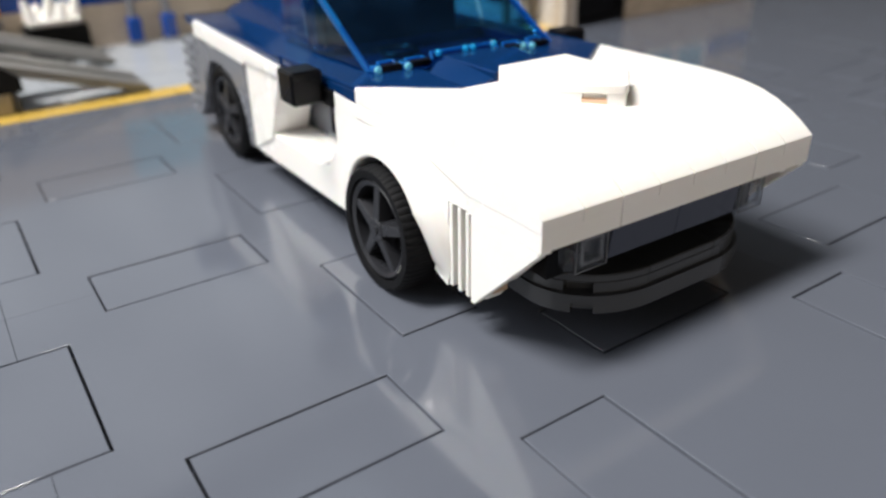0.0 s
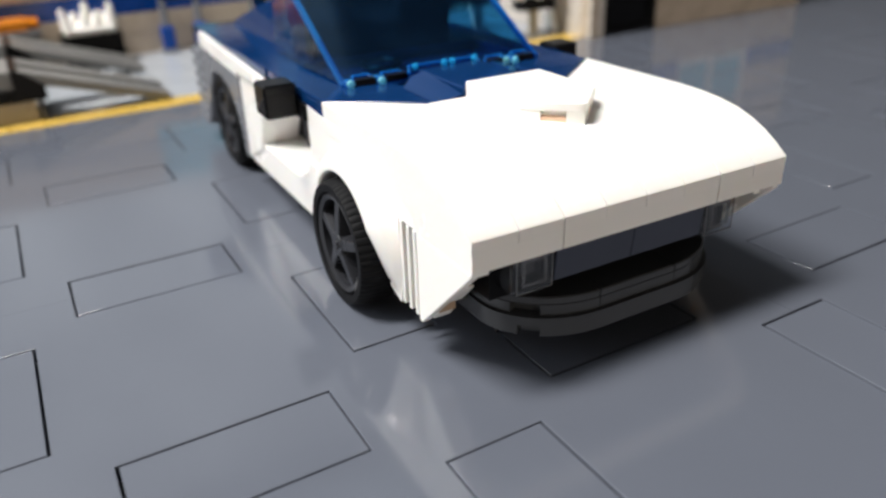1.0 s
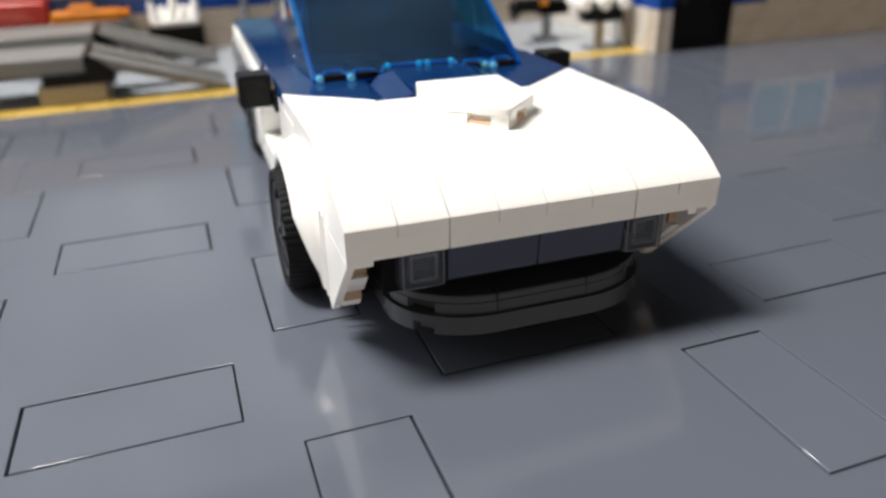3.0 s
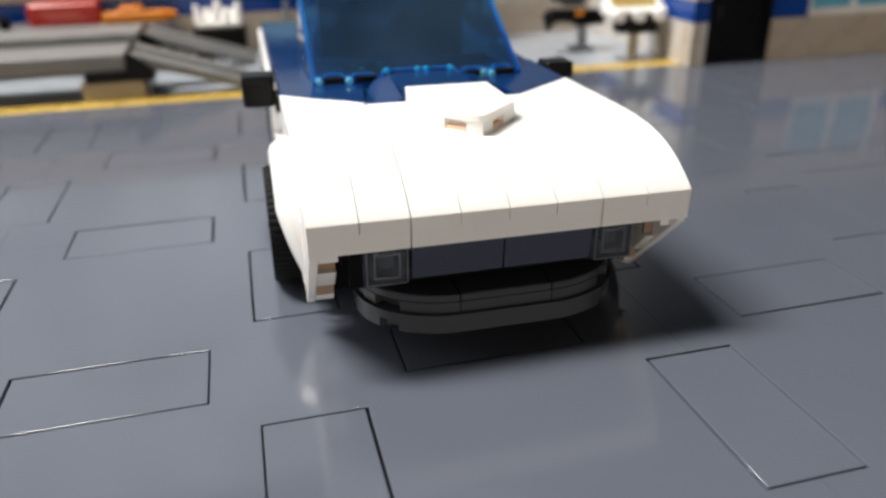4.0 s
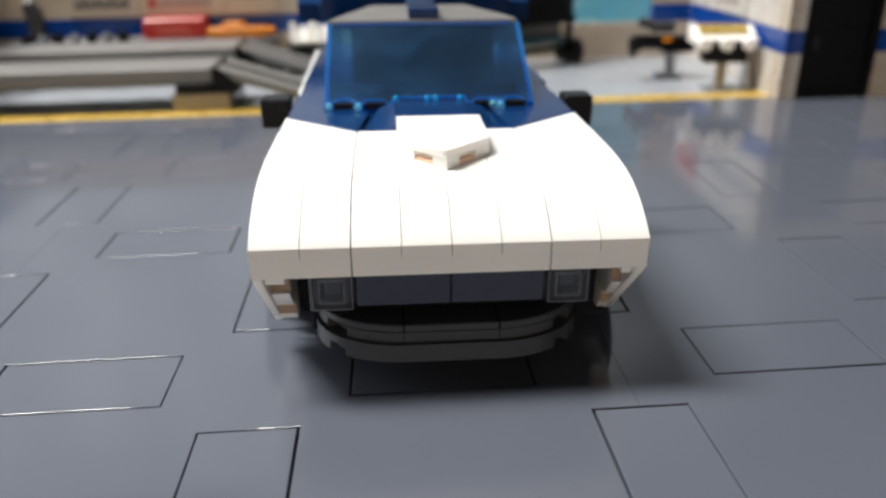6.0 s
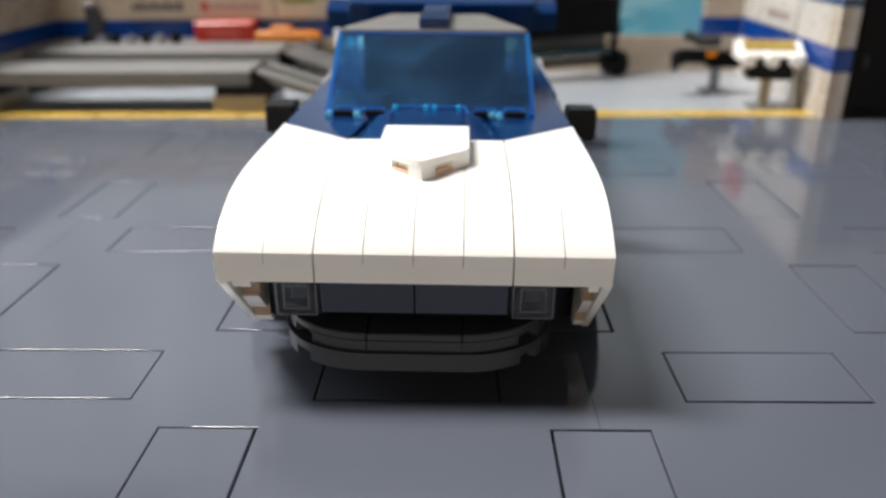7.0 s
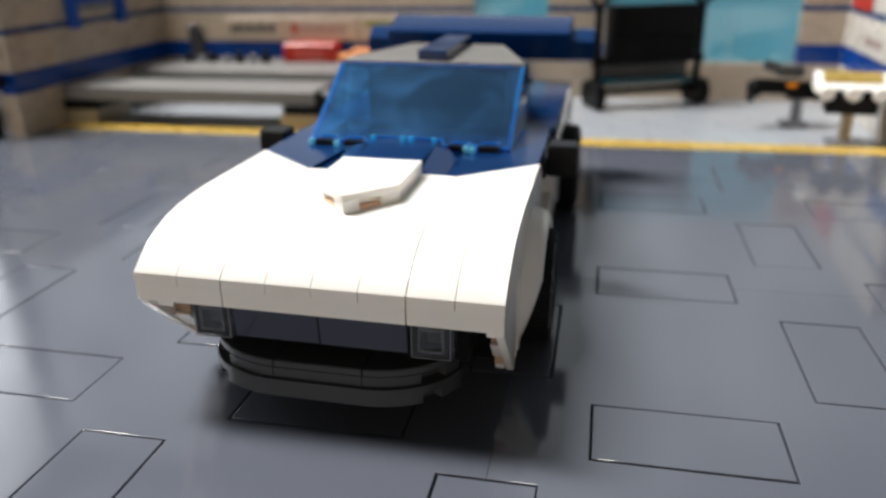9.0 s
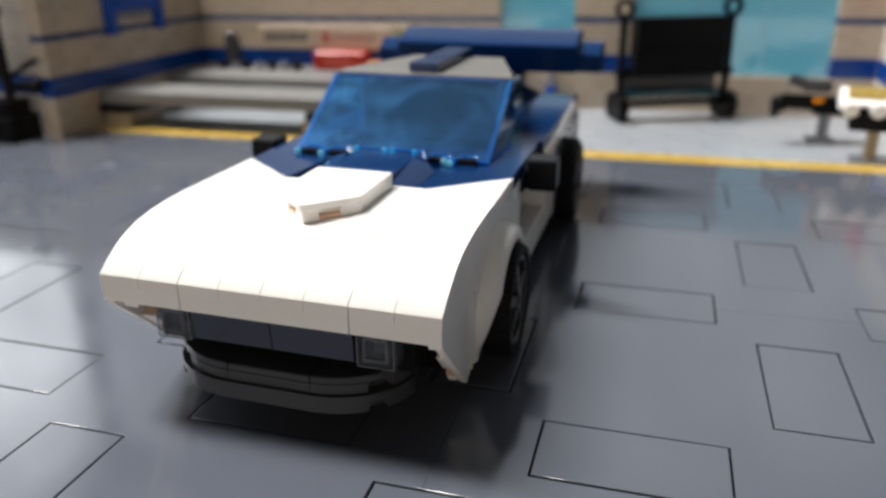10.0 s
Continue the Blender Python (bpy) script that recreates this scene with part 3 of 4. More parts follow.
        bits = [ring, rod((cx - s * 0.5, wy, cz), (cx + s * 0.0, wy, cz), 0.30, 20, None, 0.03), rod((cx - s * 0.6, wy, cz), (cx + s * 0.035, wy, cz), 0.12, 12)]
        for k in range(5):
            a = 2 * math.pi * k / 5 + 0.35
            c, q = math.cos(a), math.sin(a)
            lo, hi = [], []
            for r, w in ((0.2, -0.20), (1.10, -0.15), (1.10, 0.15), (0.2, 0.20)):
                lo.append((cx - s * 0.36, wy + r * c - w * q, cz + r * q + w * c))
                hi.append((cx - s * (0.02 if r < 0.5 else 0.09), wy + r * c - w * 0.7 * q, cz + r * q + w * 0.7 * c))
            bits.append(loft(lo, hi, 0.015))
        part("rim", merge(*bits), RIM, ty, "dark grey five-spoke rim")
        part("hub_back", rod((cx - s * 0.9, wy, cz), (cx - s * 0.6, wy, cz), 1.05, 32), BLACK, ty)

# nose under the lip: dark grille, headlamps, rounded bumper
part("nose_backing", box(-3.15, 3.15, 0.75, 2.2, 1.63, 2.755, 0.0), BLACK, car, "dark backing behind the headlamps")
for x0, x1 in ((-1.95, 0.0), (0.0, 1.95)):
    part("grille_tile", prism([(0.30, 1.92), (0.22, 2.74), (0.74, 2.74), (0.74, 1.92)], "x", x0 + G, x1 - G, 0.02), GRILLE, car, "glossy gunmetal grey smooth grille tile")
for s in (-1, 1):
    hl = part("headlamp", box(min(s * 1.98, s * 2.92), max(s * 1.98, s * 2.92), 0.26, 0.74, 1.84, 2.73, 0.04), CLEAR, car, "transparent clear square headlamp")
    cx, cz = s * 2.45, 2.30
    part("lens_ridge", square_ring(cx, cz, 0.42, 0.40, 0.245, 0.27), LENS, hl)
    part("lens_ridge", square_ring(cx, cz, 0.27, 0.238, 0.225, 0.30), TUBE, hl, "bright square tube inside the headlamp")
    part("inner_block", box(cx - 0.16, cx + 0.16, 0.45, 0.735, cz - 0.16, cz + 0.16, 0.03), DGREY, hl)


def bumper_ring(front, half, back, corner, notch=None):
    """Outline of a rounded bumper plate, seen from above; notch: (first, last degree) of a slot cut into each corner."""
    pts = []

    def spot(deg, deep):
        a = radians(deg)
        r = corner - deep
        return (half - corner + r * math.sin(a), front + corner * 0.82 - r * 0.82 * math.cos(a))
    for k in range(0, 91, 5):
        if notch and notch[0] <= k <= notch[1]:
            pts += ([spot(k, 0.0)] if k == notch[0] else []) + [spot(k, 0.22)] + ([spot(k, 0.0)] if k == notch[1] else [])
        else:
            pts.append(spot(k, 0.0))
    right = [(0.0, front)] + pts + [(half, back)]
    return right + [(-x, y) for x, y in right[:0:-1]]


part("bumper_lower", merge(prism(bumper_ring(-0.08, 2.95, 2.6, 1.95, (40, 55)), "z", 0.76, 0.98, 0.0), prism(bumper_ring(-0.08, 2.95, 2.6, 1.95), "z", 0.98, 1.17, 0.0)), DGREY, car, "dark grey rounded lower bumper plate with notched corners")


def clip_ring(ring, x0, x1):
    """The part of an outline between two x values."""
    out = []
    n = len(ring)
    for i in range(n):
        (ax, ay), (bx, by) = ring[i], ring[(i + 1) % n]
        if x0 <= ax <= x1:
            out.append((ax, ay))
        for cut in sorted((x0, x1), key=lambda c: (c - ax) * (1 if bx > ax else -1)):
            if (ax - cut) * (bx - cut) < 0:
                out.append((cut, ay + (by - ay) * (cut - ax) / (bx - ax)))
    return out


upper = bumper_ring(0.0, 2.90, 2.6, 1.95)
slotted = bumper_ring(0.0, 2.90, 2.6, 1.95, (40, 60))
for x0, x1 in ((-3.0, -1.0), (-1.0, 1.0), (1.0, 3.0)):
    plate = merge(prism(clip_ring(slotted, x0 + G, x1 - G), "z", 1.185, 1.42, 0.0), prism(clip_ring(upper, x0 + G, x1 - G), "z", 1.42, 1.60, 0.025))
    part("bumper_upper", plate, DGREY, car, "dark grey rounded upper bumper plate with slotted corners")

# ---- garage furniture ----
BACK, LEFT, RIGHT, FRONT = 39.5, -26.5, 20.0, 25.2  # inner faces of the toy garage
CORNER = 20.4  # where the side wall meets the back wall


def lift():
    t = thing("car_lift", -18.0, 32.0, 0.0, "low grey drive-on car lift with two ramps on black blocks", "car lift")
    for y0 in (27.2, 34.2):
        y = y0 - 32.0
        part("runway", prism([(y, 1.50), (y, 2.28), (y + 3.4, 2.28), (y + 3.4, 1.50), (y + 2.8, 1.50), (y + 2.8, 1.9), (y + 0.6, 1.9), (y + 0.6, 1.50)], "x", -8.3, 7.85, 0.04), PEARL, t, "silver grey lift runway")
        for y1, y2 in ((y, y + 1.25), (y + 2.15, y + 3.4)):
            part("ramp", prism([(8.05, 2.28), (14.2, 0.32), (14.3, 0.1), (13.7, 0.1), (8.05, 1.8)], "y", y1, y2, 0.03), PEARL, t, "sloping grey ramp")
        part("ramp_leg", box(8.62, 8.85, y + 0.1, y + 3.3, 0.0, 1.75, 0.02), DGREY, t, "dark upright leg under the ramp")
        for x0, x1, b0, b1, hi in ((5.6, 8.55, 5.9, 7.6, 1.49), (-8.4, -6.4, -8.45, -6.2, 1.49)):
            part("lift_base", box(x0, x1, y + 0.05, y + 3.3, 0.0, 0.92, 0.03), TAN, t, "tan base block")
            part("lift_block", box(b0, b1, y - 0.12, y + 3.45, 0.93, hi, 0.03), BLACK, t, "black pivot block")
        part("pivot", prism([(7.62, 0.93), (9.1, 0.93), (9.05, 1.55), (8.5, 2.0), (8.05, 2.32), (7.86, 2.26), (7.86, 1.5), (7.62, 1.4)], "y", y - 0.10, y + 3.4, 0.03), BLACK, t, "black pivot between runway and ramp")


lift()


def red_cabinet():
    t = thing("tool_chest", -14.6, 38.75, 2.3, "red tool chest with a pale printed front on the bench", "tool chest")
    part("body", box(-2.0, 2.0, -0.7, 0.7, 0.0, 1.3, 0.12), RED, t)
    part("print", merge(box(-1.2, 0.9, -0.715, -0.705, 0.62, 0.78, 0), box(-0.9, 1.2, -0.715, -0.705, 0.36, 0.48, 0)), material("pale red print", (0.62, 0.12, 0.09), 0.4), t)


solid("workbench", merge(box(-25.5, -8.2, 37.8, 39.45, 1.9, 2.3, 0.03), box(-25.3, -24.7, 37.9, 39.4, 0.0, 1.9, 0.02), box(-17.0, -16.4, 37.9, 39.4, 0.0, 1.9, 0.02), box(-9.0, -8.4, 37.9, 39.4, 0.0, 1.9, 0.02)), material("bench grey plastic", (0.13, 0.13, 0.132), 0.4, vary=0.05), "grey workbench along the garage wall", "workbench")
red_cabinet()


def orange_tool():
    t = thing("orange_tool", -10.6, 38.5, 2.3, "orange toy power tool lying on the bench", "power tool")
    part("body", merge(box(-1.9, 1.9, -0.6, 0.6, 0.0, 0.62, 0.1), box(-0.9, 0.5, -0.5, 0.5, 0.6, 0.95, 0.1), rod((1.8, 0, 0.32), (2.4, 0, 0.32), 0.28, 16)), ORANGE, t)


orange_tool()


def engine():
    t = thing("toy_engine", -5.7, 38.4, 0.0, "black engine block with white upright pipes on top", "engine")
    part("block", merge(box(-1.6, 1.6, -0.9, 0.9, 0.0, 1.75, 0.06)), BLACK, t)
    part("head", box(-1.35, 1.35, -0.7, 0.7, 1.76, 2.15, 0.1), WHITE, t, "white cylinder head")
    for x, y, h, lean in ((-1.1, -0.3, 3.2, -0.2), (-0.75, 0.25, 2.9, 0.1), (-0.25, -0.2, 3.0, 0.15), (0.05, 0.1, 3.45, -0.05), (0.4, -0.3, 2.95, 0.1), (0.85, 0.2, 2.85, -0.1), (1.15, -0.2, 3.3, 0.15)):
        part("pipe", merge(rod((x, y, 2.1), (x + lean, y, h), 0.38, 14, 0.14, 0.04)), WHITE, t, "white upright pipe")


engine()


def tool_rack(x):
    t = thing("floor_jack", x, 38.9, 0.0, "grey upright jack with a blue handle at the wall", "jack", "jacks at the wall")
    part("shaft", merge(rod((0, 0, 1.5), (0, 0.1, 3.4), 0.2, 12), box(-0.45, 0.45, -0.1, 0.3, 3.3, 3.9, 0.06)), LGREY, t)
    part("handle", box(-0.38, 0.38, -0.3, 0.3, 0.2, 1.55, 0.08), BLUE, t, "blue handle")
    part("foot", box(-0.5, 0.5, -0.5, 0.5, 0.0, 0.2, 0.04), LGREY, t)


for x in (-1.4, 0.6):
    tool_rack(x)
for k, (x, m, h) in enumerate([(-24.0, BLACK, 0.4), (-22.9, LGREY, 0.35), (-22.0, BLACK, 0.5), (-20.9, LGREY, 0.4), (-19.9, BLACK, 0.55), (-18.9, LGREY, 0.45), (-17.9, BLACK, 0.6)]):
    t = thing("bench_part", x, 38.0, 2.3, ("small grey cup" if m is LGREY else "small black fitting") + " standing on the grey workbench", "workshop part", "parts on the bench")
    part("base", rod((0, 0, 0), (0, 0, h), 0.36, 16, 0.28, 0.03), m, t)
    part("knob", rod((0, 0, h), (0, 0, h + 0.14), 0.18, 12, None, 0.02), m, t)


def bench_seat():
    t = thing("bench_vise", -23.4, 38.7, 2.3, "dark grey rounded upright machine on the bench", "machine")
    part("foot", box(-1.0, 0.9, -0.5, 0.5, 0.0, 0.35, 0.05), BLACK, t)
    part("column", prism([(-0.5, 0.35), (0.5, 0.35), (0.35, 1.9), (0.05, 2.5), (-0.4, 2.6), (-0.6, 2.2)], "y", -0.35, 0.35, 0.08), DGREY, t)


bench_seat()


def cart():
    t = thing("tool_trolley", 8.5, 37.1, 0.0, "black wheeled tool trolley standing by the wall", "trolley", turn=23.0)
    part("drawer_box", box(-2.72, 3.0, -0.6, 0.7, 2.7, 6.25, 0.08), BLACK, t, "black drawer box")
    for z in (2.65, 4.5):
        part("drawer", box(-2.55, 2.85, -0.7, -0.605, z + 0.2, z + 1.75, 0.03), BLACK, t)
    part("axle", box(-3.45, 3.45, -0.3, 0.3, 0.85, 1.2, 0.04), BLACK, t)
    for s in (-1, 1):
        part("post", rod((s * 3.42, 0, 0.8), (s * 3.42, 0, 6.3), 0.24, 14), BLACK, t)
        loop = spin([(0.34, -0.14), (0.60, -0.14), (0.60, 0.14), (0.34, 0.14)], (0, 0, 0), "z", 24)
        bmesh.ops.transform(loop, matrix=Matrix.Translation((s * 3.42, 0, 6.75)) @ Matrix.Rotation(radians(90), 4, "X"), verts=loop.verts)
        part("loop_handle", loop, BLACK, t)
        part("joint", rod((s * 3.42 - s * 0.6, 0, 2.9), (s * 3.42 + s * 0.3, 0, 2.9), 0.3, 14), BLACK, t)
        for y in (-0.55, 0.75):
            part("wheel", rod((s * 3.5 - 0.3, y, 0.85), (s * 3.5 + 0.3, y, 0.85), 0.85, 28, None, 0.08), BLACK, t)
    # dark sheet in place of the shade on the wall behind
    part("back_panel", box(-3.0, 3.0, 0.45, 0.6, 1.3, 2.7, 0.02), DGREY, t, "dark sheet added for the shade behind the lower shelf")
    part("tray", box(-2.9, 2.9, -0.55, 0.44, 1.45, 1.85, 0.04), TEAL, t, "dark teal transparent tray")


cart()


def stand():
    t = thing("control_stand", 18.1, 28.3, 0.0, "white control desk with a gold top on a post", "control desk", turn=-8.0)
    part("base", box(-0.9, 0.9, -0.7, 0.7, 0.0, 0.14, 0.03), LGREY, t)
    part("post", rod((0, 0, 0.14), (0, 0, 1.6), 0.3, 16), TAN, t)
    part("bracket", box(-1.2, 1.2, -0.7, 0.5, 1.6, 2.35, 0.08), BLACK, t, "black bracket")
    for x in (-0.65, 0.65):
        part("knob", rod((x, -0.35, 2.3), (x, -0.35, 2.75), 0.28, 14), BLACK, t)
    part("desk", prism([(-0.5, 2.55), (-0.5, 2.9), (0.0, 3.0), (0.9, 3.45), (1.3, 3.45), (1.3, 2.55)], "x", -1.75, 1.75, 0.06), WHITE, t, "white desk")
    for x in (-1.2, 0.0, 1.2):
        part("lamp_nose", rod((x, -0.2, 2.62), (x, -0.85, 2.62), 0.36, 16, None, 0.05), WHITE, t, "white round nose")
    pl = prism([(0.05, 3.045), (0.88, 3.46), (0.88, 3.53), (0.05, 3.115)], "x", -1.35, 1.35, 0.02)
    part("plate", pl, GOLD, t, "dull gold plate")
    part("panel", prism([(-0.1, 0.15), (1.4, 0.15), (1.8, 2.6), (1.2, 2.6)], "x", 1.5, 1.72, 0.03), WHITE, t, "white side panel")


stand()


def robot_arm():
    t = thing("clamp_arm", 16.2, 32.0, 0.0, "black and grey clamp arm on a grey foot", "clamp")
    part("foot", merge(box(-0.5, 0.9, -0.6, 0.6, 0.0, 0.3, 0.04), rod((0.3, 0, 0.25), (0.3, 0, 1.9), 0.3, 16)), LGREY, t)
    part("arm", merge(rod((-2.0, -0.5, 2.3), (1.4, 0.2, 2.1), 0.42, 16), ball((-2.1, -0.5, 2.2), 0.5), box(-0.4, 1.6, -0.5, 0.6, 1.6, 2.5, 0.08), rod((-2.3, -0.5, 2.2), (-2.4, -0.9, 1.6), 0.24, 12)), BLACK, t, "black jointed arm")
    part("nozzle", merge(box(-0.9, 0.5, 0.2, 0.9, 2.7, 3.3, 0.1), rod((-0.8, 0.5, 3.1), (-1.6, 0.5, 3.35), 0.3, 12)), DGREY, t, "dark grey nozzle")
    part("pin", rod((-0.5, -0.6, 2.35), (0.0, -0.6, 2.4), 0.12, 10), ORANGE, t)


robot_arm()


def reel():
    t = thing("tyre_machine", -29.3, 23.0, 0.0, "black tyre machine with a thin arm and wheel", "machine")
    part("base", merge(box(-1.6, 1.0, -1.1, 1.1, 0.0, 1.5, 0.08), box(-1.2, 0.7, -0.9, 0.9, 1.5, 2.4, 0.08)), BLACK, t)
    part("column", merge(rod((0.2, 0, 2.4), (0.2, 0, 7.2), 0.28, 12), ball((0.2, 0, 7.4), 0.5), rod((0.2, 0, 3.6), (2.4, 0.1, 4.7), 0.16, 10), rod((0.2, 0, 3.1), (2.2, 0, 3.2), 0.26, 10), ball((2.2, 0, 3.2), 0.42)), BLACK, t)
    part("disc", spin([(0.7, -0.15), (1.2, -0.15), (1.2, 0.15), (0.7, 0.15)], (-0.8, -0.5, 4.4), "x", 28), RUBBER, t)


reel()


def hanger():
    t = thing("wall_hanger", LEFT, 31.65, 5.5, "blue wall bracket with two hanging legs", "bracket")
    for y in (-2.43, 2.45):
        part("leg", box(0.02, 0.55, y - 0.35, y + 0.35, 0.0, 2.6, 0.06), BLUE, t)
    part("bar", box(0.02, 0.5, -1.84, 2.04, 1.4, 2.6, 0.05), BLUE, t)
    part("plate", box(0.02, 0.2, -1.84, 2.04, 0.9, 1.39, 0.03), LGREY, t)


hanger()


# ---- walls of the toy garage, brick by brick ----
def brick_wall(name, label, length, courses, thick, place, openings=()):
    """Bricks of 4 studs in courses. courses: (height, material); place: pose of the wall; openings: (a, b, z0, z1)."""
    w = new(name)
    w.matrix_world = place
    tagged(w, label, "wall", "", "structure")
    cache = {}
    z = 0.0
    for row, (h, mat) in enumerate(courses):
        x = -2.0 if row % 2 else 0.0
        while x < length - 0.01:
            spans = [(max(x, 0.0), min(x + 4.0, length))]
            for a, b, z0, z1 in openings:
                if z + h > z0 + 0.05 and z < z1 - 0.05:
                    nxt = []
                    for p, q in spans:
                        nxt += [(p, min(q, a)), (max(p, b), q)]
                    spans = [(p, q) for p, q in nxt if q - p > 0.05]
            for p, q in spans:
                key = (round(q - p, 2), h, mat.name)
                if key not in cache:
                    cache[key] = mesh_of("brick", box(0.008, q - p - 0.008, 0.0, thick, 0.006, h - 0.006, 0.02), mat)
                piece("brick", cache[key], w, p, 0, z)
            x += 4.0
        z += h
    return w


BAND = material("royal blue wall band", (0.003, 0.046, 0.25), 0.16, vary=0.06, spec=0.35)
LINE = material("grey blue wall line", (0.05, 0.085, 0.18), 0.3, vary=0.06)
COURSES = [(1.2, CREAM), (1.2, CREAM), (1.2, BAND), (1.0, CREAM), (1.0, CREAM), (0.4, LINE), (1.2, CREAM), (1.2, CREAM)]
COURSES_WHITE = [(h, WALLWHITE if m is CREAM else m) for h, m in COURSES]
brick_wall("wall_back", "cream brick garage wall with a dark blue band and a thin blue line", CORNER - LEFT, COURSES, 1.0, pose(LEFT * S, BACK * S, 0), [(32.2, 44.3, 2.4, 9.0), (23.4, 28.4, 4.9, 9.0)])
brick_wall("wall_left", "cream brick side wall of the garage with a dark blue band", BACK - 22.7, COURSES, 1.0, pose(LEFT * S, 23.6 * S, 0, 0, 0, 90))
brick_wall("wall_right", "white brick side wall of the garage with a blue band", 14.3, COURSES_WHITE, 1.0, pose(CORNER * S, BACK * S, 0, 0, 0, -91.6))
brick_wall("wall_front_right", "cream brick front wall of the garage with a blue band", 18.5, COURSES, 1.0, pose(RIGHT * S, FRONT * S, 0), [(0.95, 5.1, 0.0, 7.2), (7.5, 14.2, 2.4, 6.0)])
brick_wall("wall_front_left", "white brick front wall beside the garage opening", 12.4, [(h, WALLWHITE if m in (CREAM, LINE) else m) for h, m in COURSES], 1.0, pose((LEFT - 14.0) * S, 24.6 * S, 0))

# glazing in the back wall and the front window
t = tagged(new("window_back"), "pale blue transparent garage window", "window", "", "structure")
t.matrix_world = pose(0, BACK * S, 0)
for k in range(3):
    part("pane", box(5.75 + 4.0 * k, 9.7 + 4.0 * k, 0.3, 0.45, 2.42, 8.3, 0.02), PANE, t)
t = tagged(new("window_back_small"), "teal transparent upper garage window", "window", "", "structure")
t.matrix_world = pose(0, BACK * S, 0)
part("pane", box(-3.08, 1.88, 0.3, 0.45, 4.92, 8.3, 0.02), PANE, t)
t = tagged(new("window_front"), "pale blue transparent window in the front wall", "window", "", "structure")
t.matrix_world = pose((RIGHT - 1.8) * S, FRONT * S, 0)
part("window_frame", merge(box(9.32, 15.98, 0.2, 0.7, 2.42, 2.8, 0.03), box(9.32, 9.7, 0.2, 0.7, 2.8, 6.0, 0.03), box(15.6, 15.98, 0.2, 0.7, 2.8, 6.0, 0.03), box(12.4, 12.8, 0.2, 0.7, 2.8, 6.0, 0.03)), WHITE, t)
part("pane", box(9.7, 12.4, 0.4, 0.5, 2.8, 6.0, 0.0), PANE, t)
part("pane", box(12.8, 15.6, 0.4, 0.5, 2.8, 6.0, 0.0), PANE, t)

# black door in the front wall
t = tagged(new("door_front"), "black framed garage door with dark glazing, closed", "door", "", "structure")
t.matrix_world = pose((RIGHT + 0.97) * S, (FRONT - 0.05) * S, 0)
part("door_frame", merge(box(0, 0.4, 0, 0.9, 0, 7.2, 0.03), box(3.7, 4.1, 0, 0.9, 0, 7.2, 0.03), box(0.4, 3.7, 0, 0.9, 6.8, 7.2, 0.03), box(0.4, 3.7, 0.1, 0.8, 0, 0.5, 0.03)), BLACK, t)
part("door_leaf", merge(box(0.42, 3.68, 0.25, 0.6, 0.5, 6.78, 0.03)), MIRROR, t)
part("door_handle", merge(box(0.7, 0.85, 0.1, 0.25, 2.6, 3.3, 0.03)), DGREY, t)


# printed boards on the walls, unreadable writing as bars
def board(name, label, place, w, h, marks, face=CREAM):
    t = new(name)
    t.matrix_world = place
    tagged(t, label, "sign")
    part("panel", box(0, w, -0.1, 0.0, 0, h, 0.02), face, t)
    for m, x0, x1, z0, z1 in marks:
        part("mark", box(x0, x1, -0.112, -0.104, z0, z1, 0), m, t)
    return t


bars = [(INK, 0.5 + 0.45 * k, 0.85 + 0.45 * k, 0.45, 0.95 + 0.12 * (k % 2)) for k in range(8)]
board("wall_sign", "cream wall board with dark unreadable writing", pose(-21.6 * S, BACK * S, 3.75 * S), 4.6, 1.5, bars)
bars = [(REDINK, 0.4, 0.95, 0.4, 1.05)] + [(material("faded print", (0.30, 0.22, 0.20), 0.5) if k == 0 else bpy.data.materials["faded print"], 1.2 + 0.42 * k, 1.52 + 0.42 * k, 0.5, 0.85 + 0.1 * (k % 2)) for k in range(8)]
board("wall_sign", "cream wall board with a red mark and faded writing", pose(-16.8 * S, BACK * S, 3.75 * S), 5.4, 1.5, bars)
board("wall_sign", "cream wall board with a green and yellow mark", pose(-11.2 * S, BACK * S, 3.75 * S), 3.2, 1.5, [(material("olive print", (0.20, 0.22, 0.03), 0.5), 0.4, 2.6, 0.9, 1.3)])
bars = [(bpy.data.materials["faded print"], 0.6 + 0.5 * k, 1.0 + 0.5 * k, 0.5, 0.95) for k in range(7)]
board("wall_sign", "white wall board with grey unreadable writing", pose((CORNER - 0.13) * S, 35.4 * S, 3.72 * S, 0, 0, -91.6), 5.0, 1.5, bars, WALLWHITE)
t = thing("red_sign", CORNER - 0.09, 36.9, 5.95, "red board high on the side wall", "sign", turn=-1.6)
part("panel", box(-0.12, 0.0, -2.2, 1.6, 0.0, 1.9, 0.04), RED, t)

# ---- floors of the toy garage ----
base = solid("floor_base", box(-46, 62, -34, 46, -0.9, -0.36, 0), GAP, "dark base plate under the floor tiles", "floor", "structure")

floor = tagged(new("floor"), "glossy slate grey tiled floor with inlaid small tiles", "floor", "", "structure")
J = 0.025  # half the joint


INLAYS = [(2, 6, 7, 9), (10, 14, 7, 9), (2, 6, 15, 17), (10, 14, 15, 17), (2, 6, -1, 1), (10, 14, -1, 1),
          (7, 9, 2, 6), (7, 9, 10, 14), (15, 17, 2, 6), (15, 17, 10, 14), (-1, 1, 2, 6), (-1, 1, 10, 14)]


ROUND = 0.019  # rounding of the tile edges


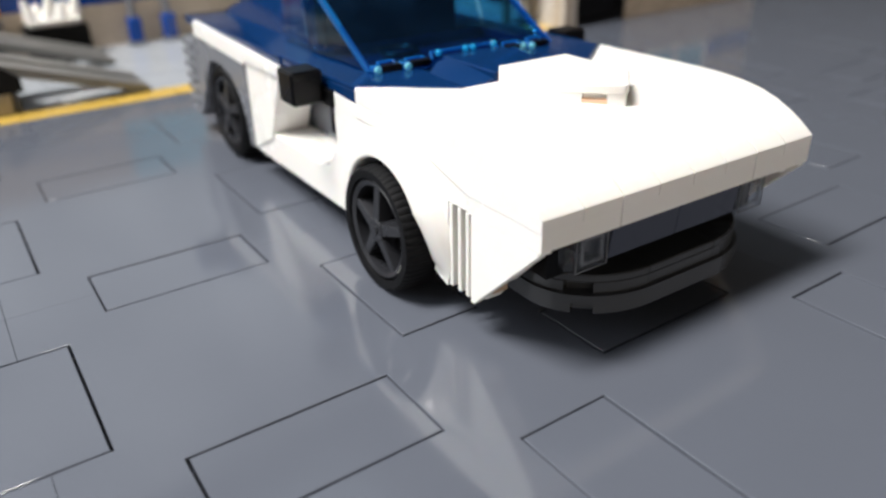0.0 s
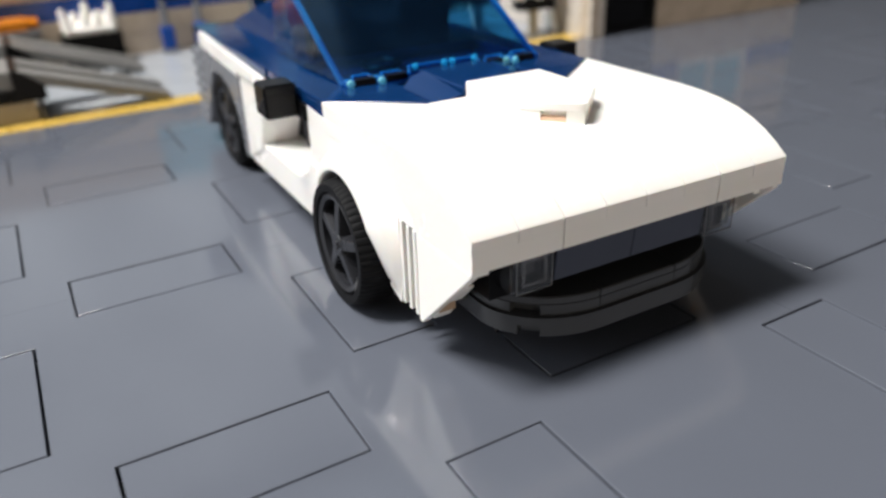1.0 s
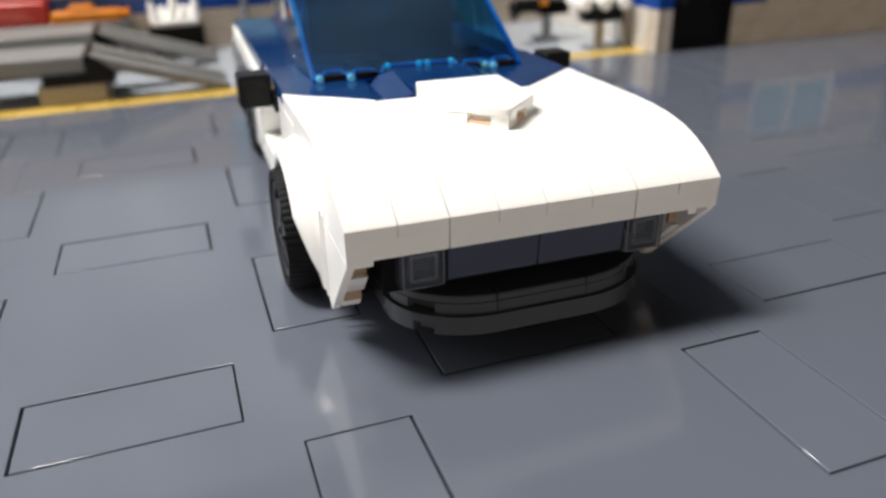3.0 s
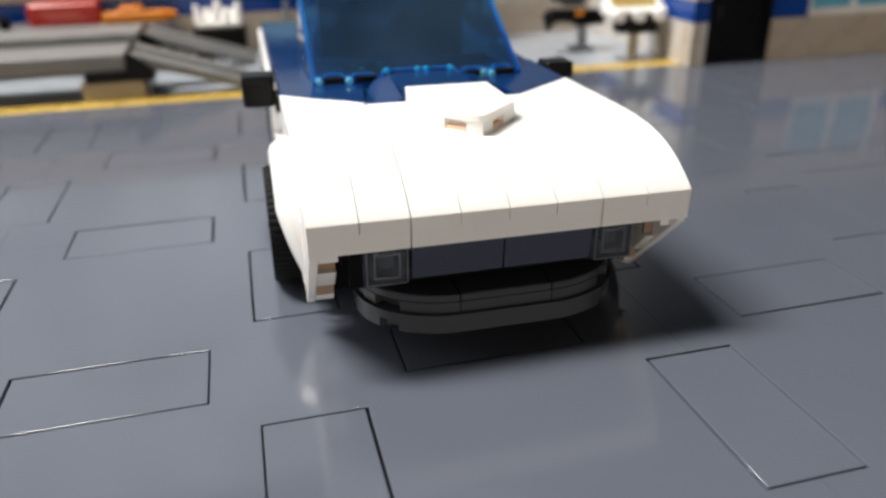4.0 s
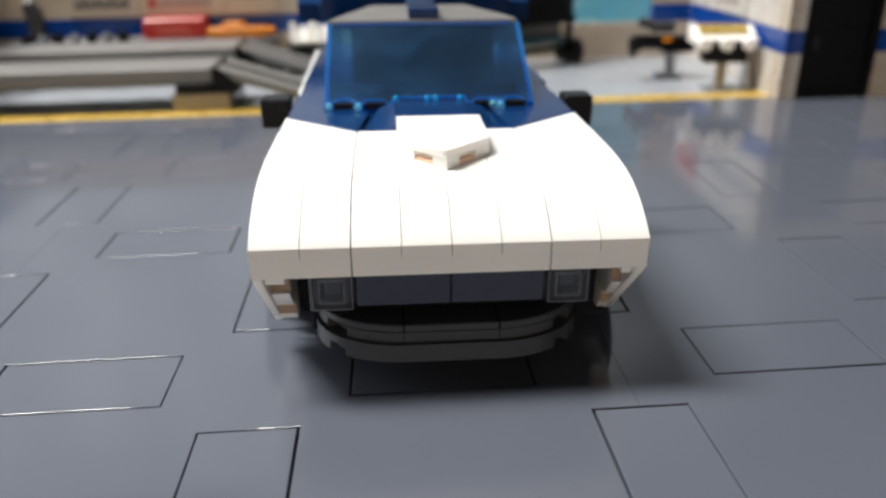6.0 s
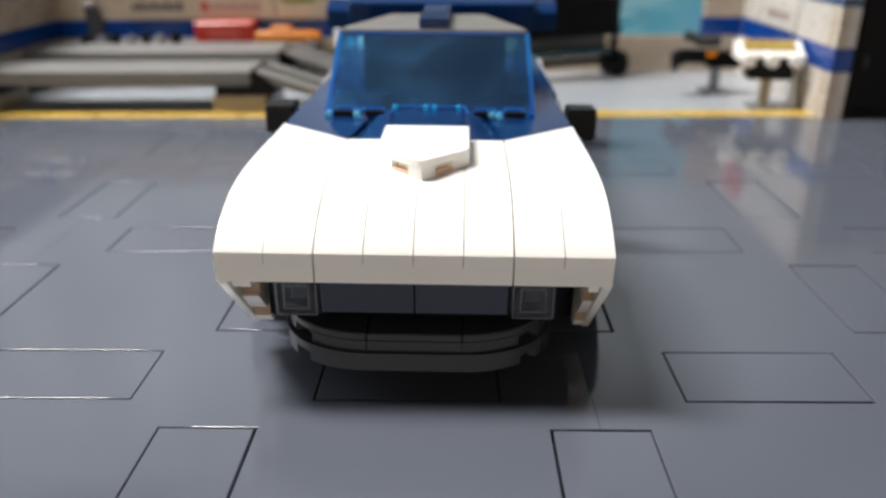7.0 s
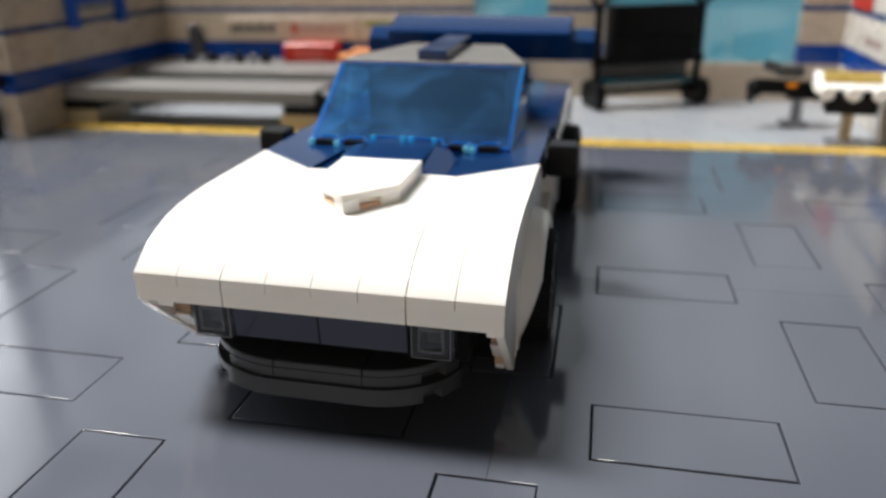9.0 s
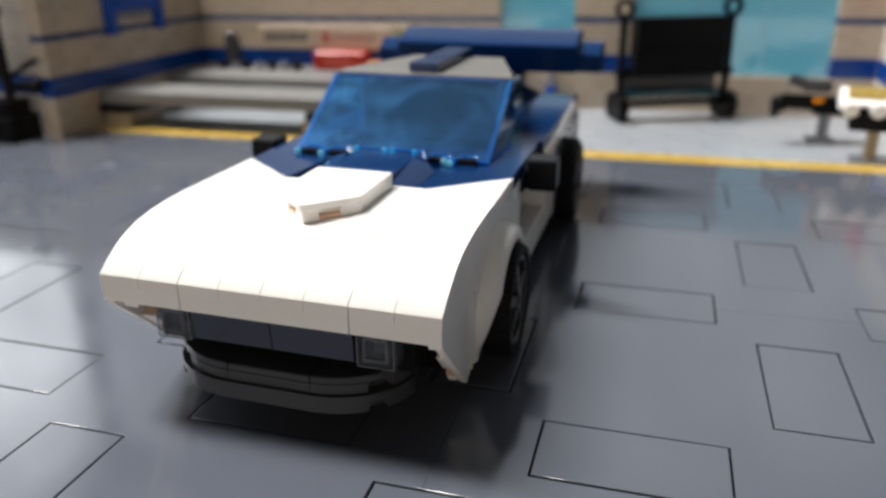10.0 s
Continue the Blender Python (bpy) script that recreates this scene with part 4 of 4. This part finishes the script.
def rounded_slab(keep, shift=(0.0, 0.0), tight=()):
    """A slab over a set of unit cells, drawn in from its outline by half a joint, with rounded upper edges; tight: grid lines of finer joints."""
    bm = bmesh.new()
    made = {}
    levels = [(ROUND * (1 - math.cos(radians(a))), ROUND * (1 - math.sin(radians(a)))) for a in (0, 30, 60, 90)]
    rings = [(-drop, J + inset) for drop, inset in levels] + [(-0.36, J)]

    def vert(i, k, n):
        if (i, k, n) not in made:
            z, off = rings[n]
            right = ((i, k) in keep) + ((i, k - 1) in keep)
            left = ((i - 1, k) in keep) + ((i - 1, k - 1) in keep)
            up = ((i, k) in keep) + ((i - 1, k) in keep)
            down = ((i, k - 1) in keep) + ((i - 1, k - 1) in keep)
            dx, dy = (right > left) - (right < left), (up > down) - (up < down)
            fine = 0.003 + 0.15 * (off - J)
            offx, offy = fine if i in tight else off, fine if k in tight else off
            made[i, k, n] = bm.verts.new((i + offx * dx + shift[0], k + offy * dy + shift[1], z))
        return made[i, k, n]
    last = len(rings) - 1
    for i, k in sorted(keep):
        for n in (0, last):
            ring = [vert(i, k, n), vert(i + 1, k, n), vert(i + 1, k + 1, n), vert(i, k + 1, n)]
            bm.faces.new(ring if n == 0 else ring[::-1])
        for (a, b), (c, d), nb in (((0, 0), (1, 0), (0, -1)), ((1, 0), (1, 1), (1, 0)), ((1, 1), (0, 1), (0, 1)), ((0, 1), (0, 0), (-1, 0))):
            if (i + nb[0], k + nb[1]) not in keep:
                for n in range(last):
                    bm.faces.new((vert(i + a, k + b, n + 1), vert(i + c, k + d, n + 1), vert(i + c, k + d, n), vert(i + a, k + b, n)))
    return bm


# plate of sixteen by sixteen studs, with slots for the small tiles inside it and across its edges
plate_cells = {(i, k) for i in range(16) for k in range(16) if not any(a <= i < b and c <= k < d for a, b, c, d in INLAYS)}
plate_mesh = mesh_of("floor_plate", rounded_slab(plate_cells, tight=(0, 16)), TILE)
inlay_mesh = mesh_of("inlay_tile", rounded_slab({(i, k) for i in range(4) for k in range(2)}, (-2.0, -1.0)), TILE)
half_mesh = mesh_of("inlay_tile", rounded_slab({(i, 0) for i in range(4)}, (-2.0, -0.5)), TILE)
for me in (plate_mesh, inlay_mesh, half_mesh):
    me.polygons.foreach_set("use_smooth", [abs(f.normal.z) < 0.99 for f in me.polygons])  # flat tops, round edges
rng = random.Random(7)
for i in range(-2, 4):
    for k in range(-2, 2):
        px, py = -12.0 + 16.0 * i, -7.0 + 16.0 * k
        piece("floor_plate", plate_mesh, floor, px + rng.uniform(-0.002, 0.002), py + rng.uniform(-0.002, 0.002), rng.uniform(-0.002, 0.0))
        for a, b, c, d in INLAYS:
            if a < 0 or c < 0:
                continue
            if d > 16 and k == 1:
                piece("inlay_tile", half_mesh, floor, px + (a + b) / 2, py + 15.5)
                continue
            cx, cy, turn = px + (a + b) / 2, py + (c + d) / 2, 0.0 if b - a == 4 else 90.0
            piece("inlay_tile", inlay_mesh, floor, cx + rng.uniform(-0.016, 0.016), cy + rng.uniform(-0.016, 0.016), rng.uniform(-0.012, 0.003), turn + rng.uniform(-0.14, 0.14), rng.uniform(-0.22, 0.22), rng.uniform(-0.12, 0.12))
edge_mesh = mesh_of("edge_tile", box(0.02, 15.98, 25.02, 25.96, -0.36, 0.0, 0.006), TILE)
for i in range(-2, 4):
    piece("edge_tile", edge_mesh, floor, -12.0 + 16.0 * i)

yellow = tagged(new("yellow_line"), "yellow floor line at the garage opening", "floor line", "", "structure")
strip = mesh_of("line_tile", box(-3.95, 3.95, 26.0, 27.45, -0.36, 0.02, 0.02), YELLOW)
for k in range(6):
    piece("line_tile", strip, yellow, LEFT + 3.96 + 7.915 * k)

pale = tagged(new("floor_garage"), "pale grey tiled floor inside the garage", "floor", "", "structure")
pale_mesh = mesh_of("pale_tile", box(-2 + J / 2, 2 - J / 2, -1 + J / 2, 1 - J / 2, -0.36, 0.0, 0.014), PALE)
for i in range(12):
    for j in range(6):
        piece("pale_tile", pale_mesh, pale, -24.6 + 4.0 * i + (1.0 if j % 2 else -1.0), 28.5 + 2.0 * j, rng.uniform(-0.01, 0.0))
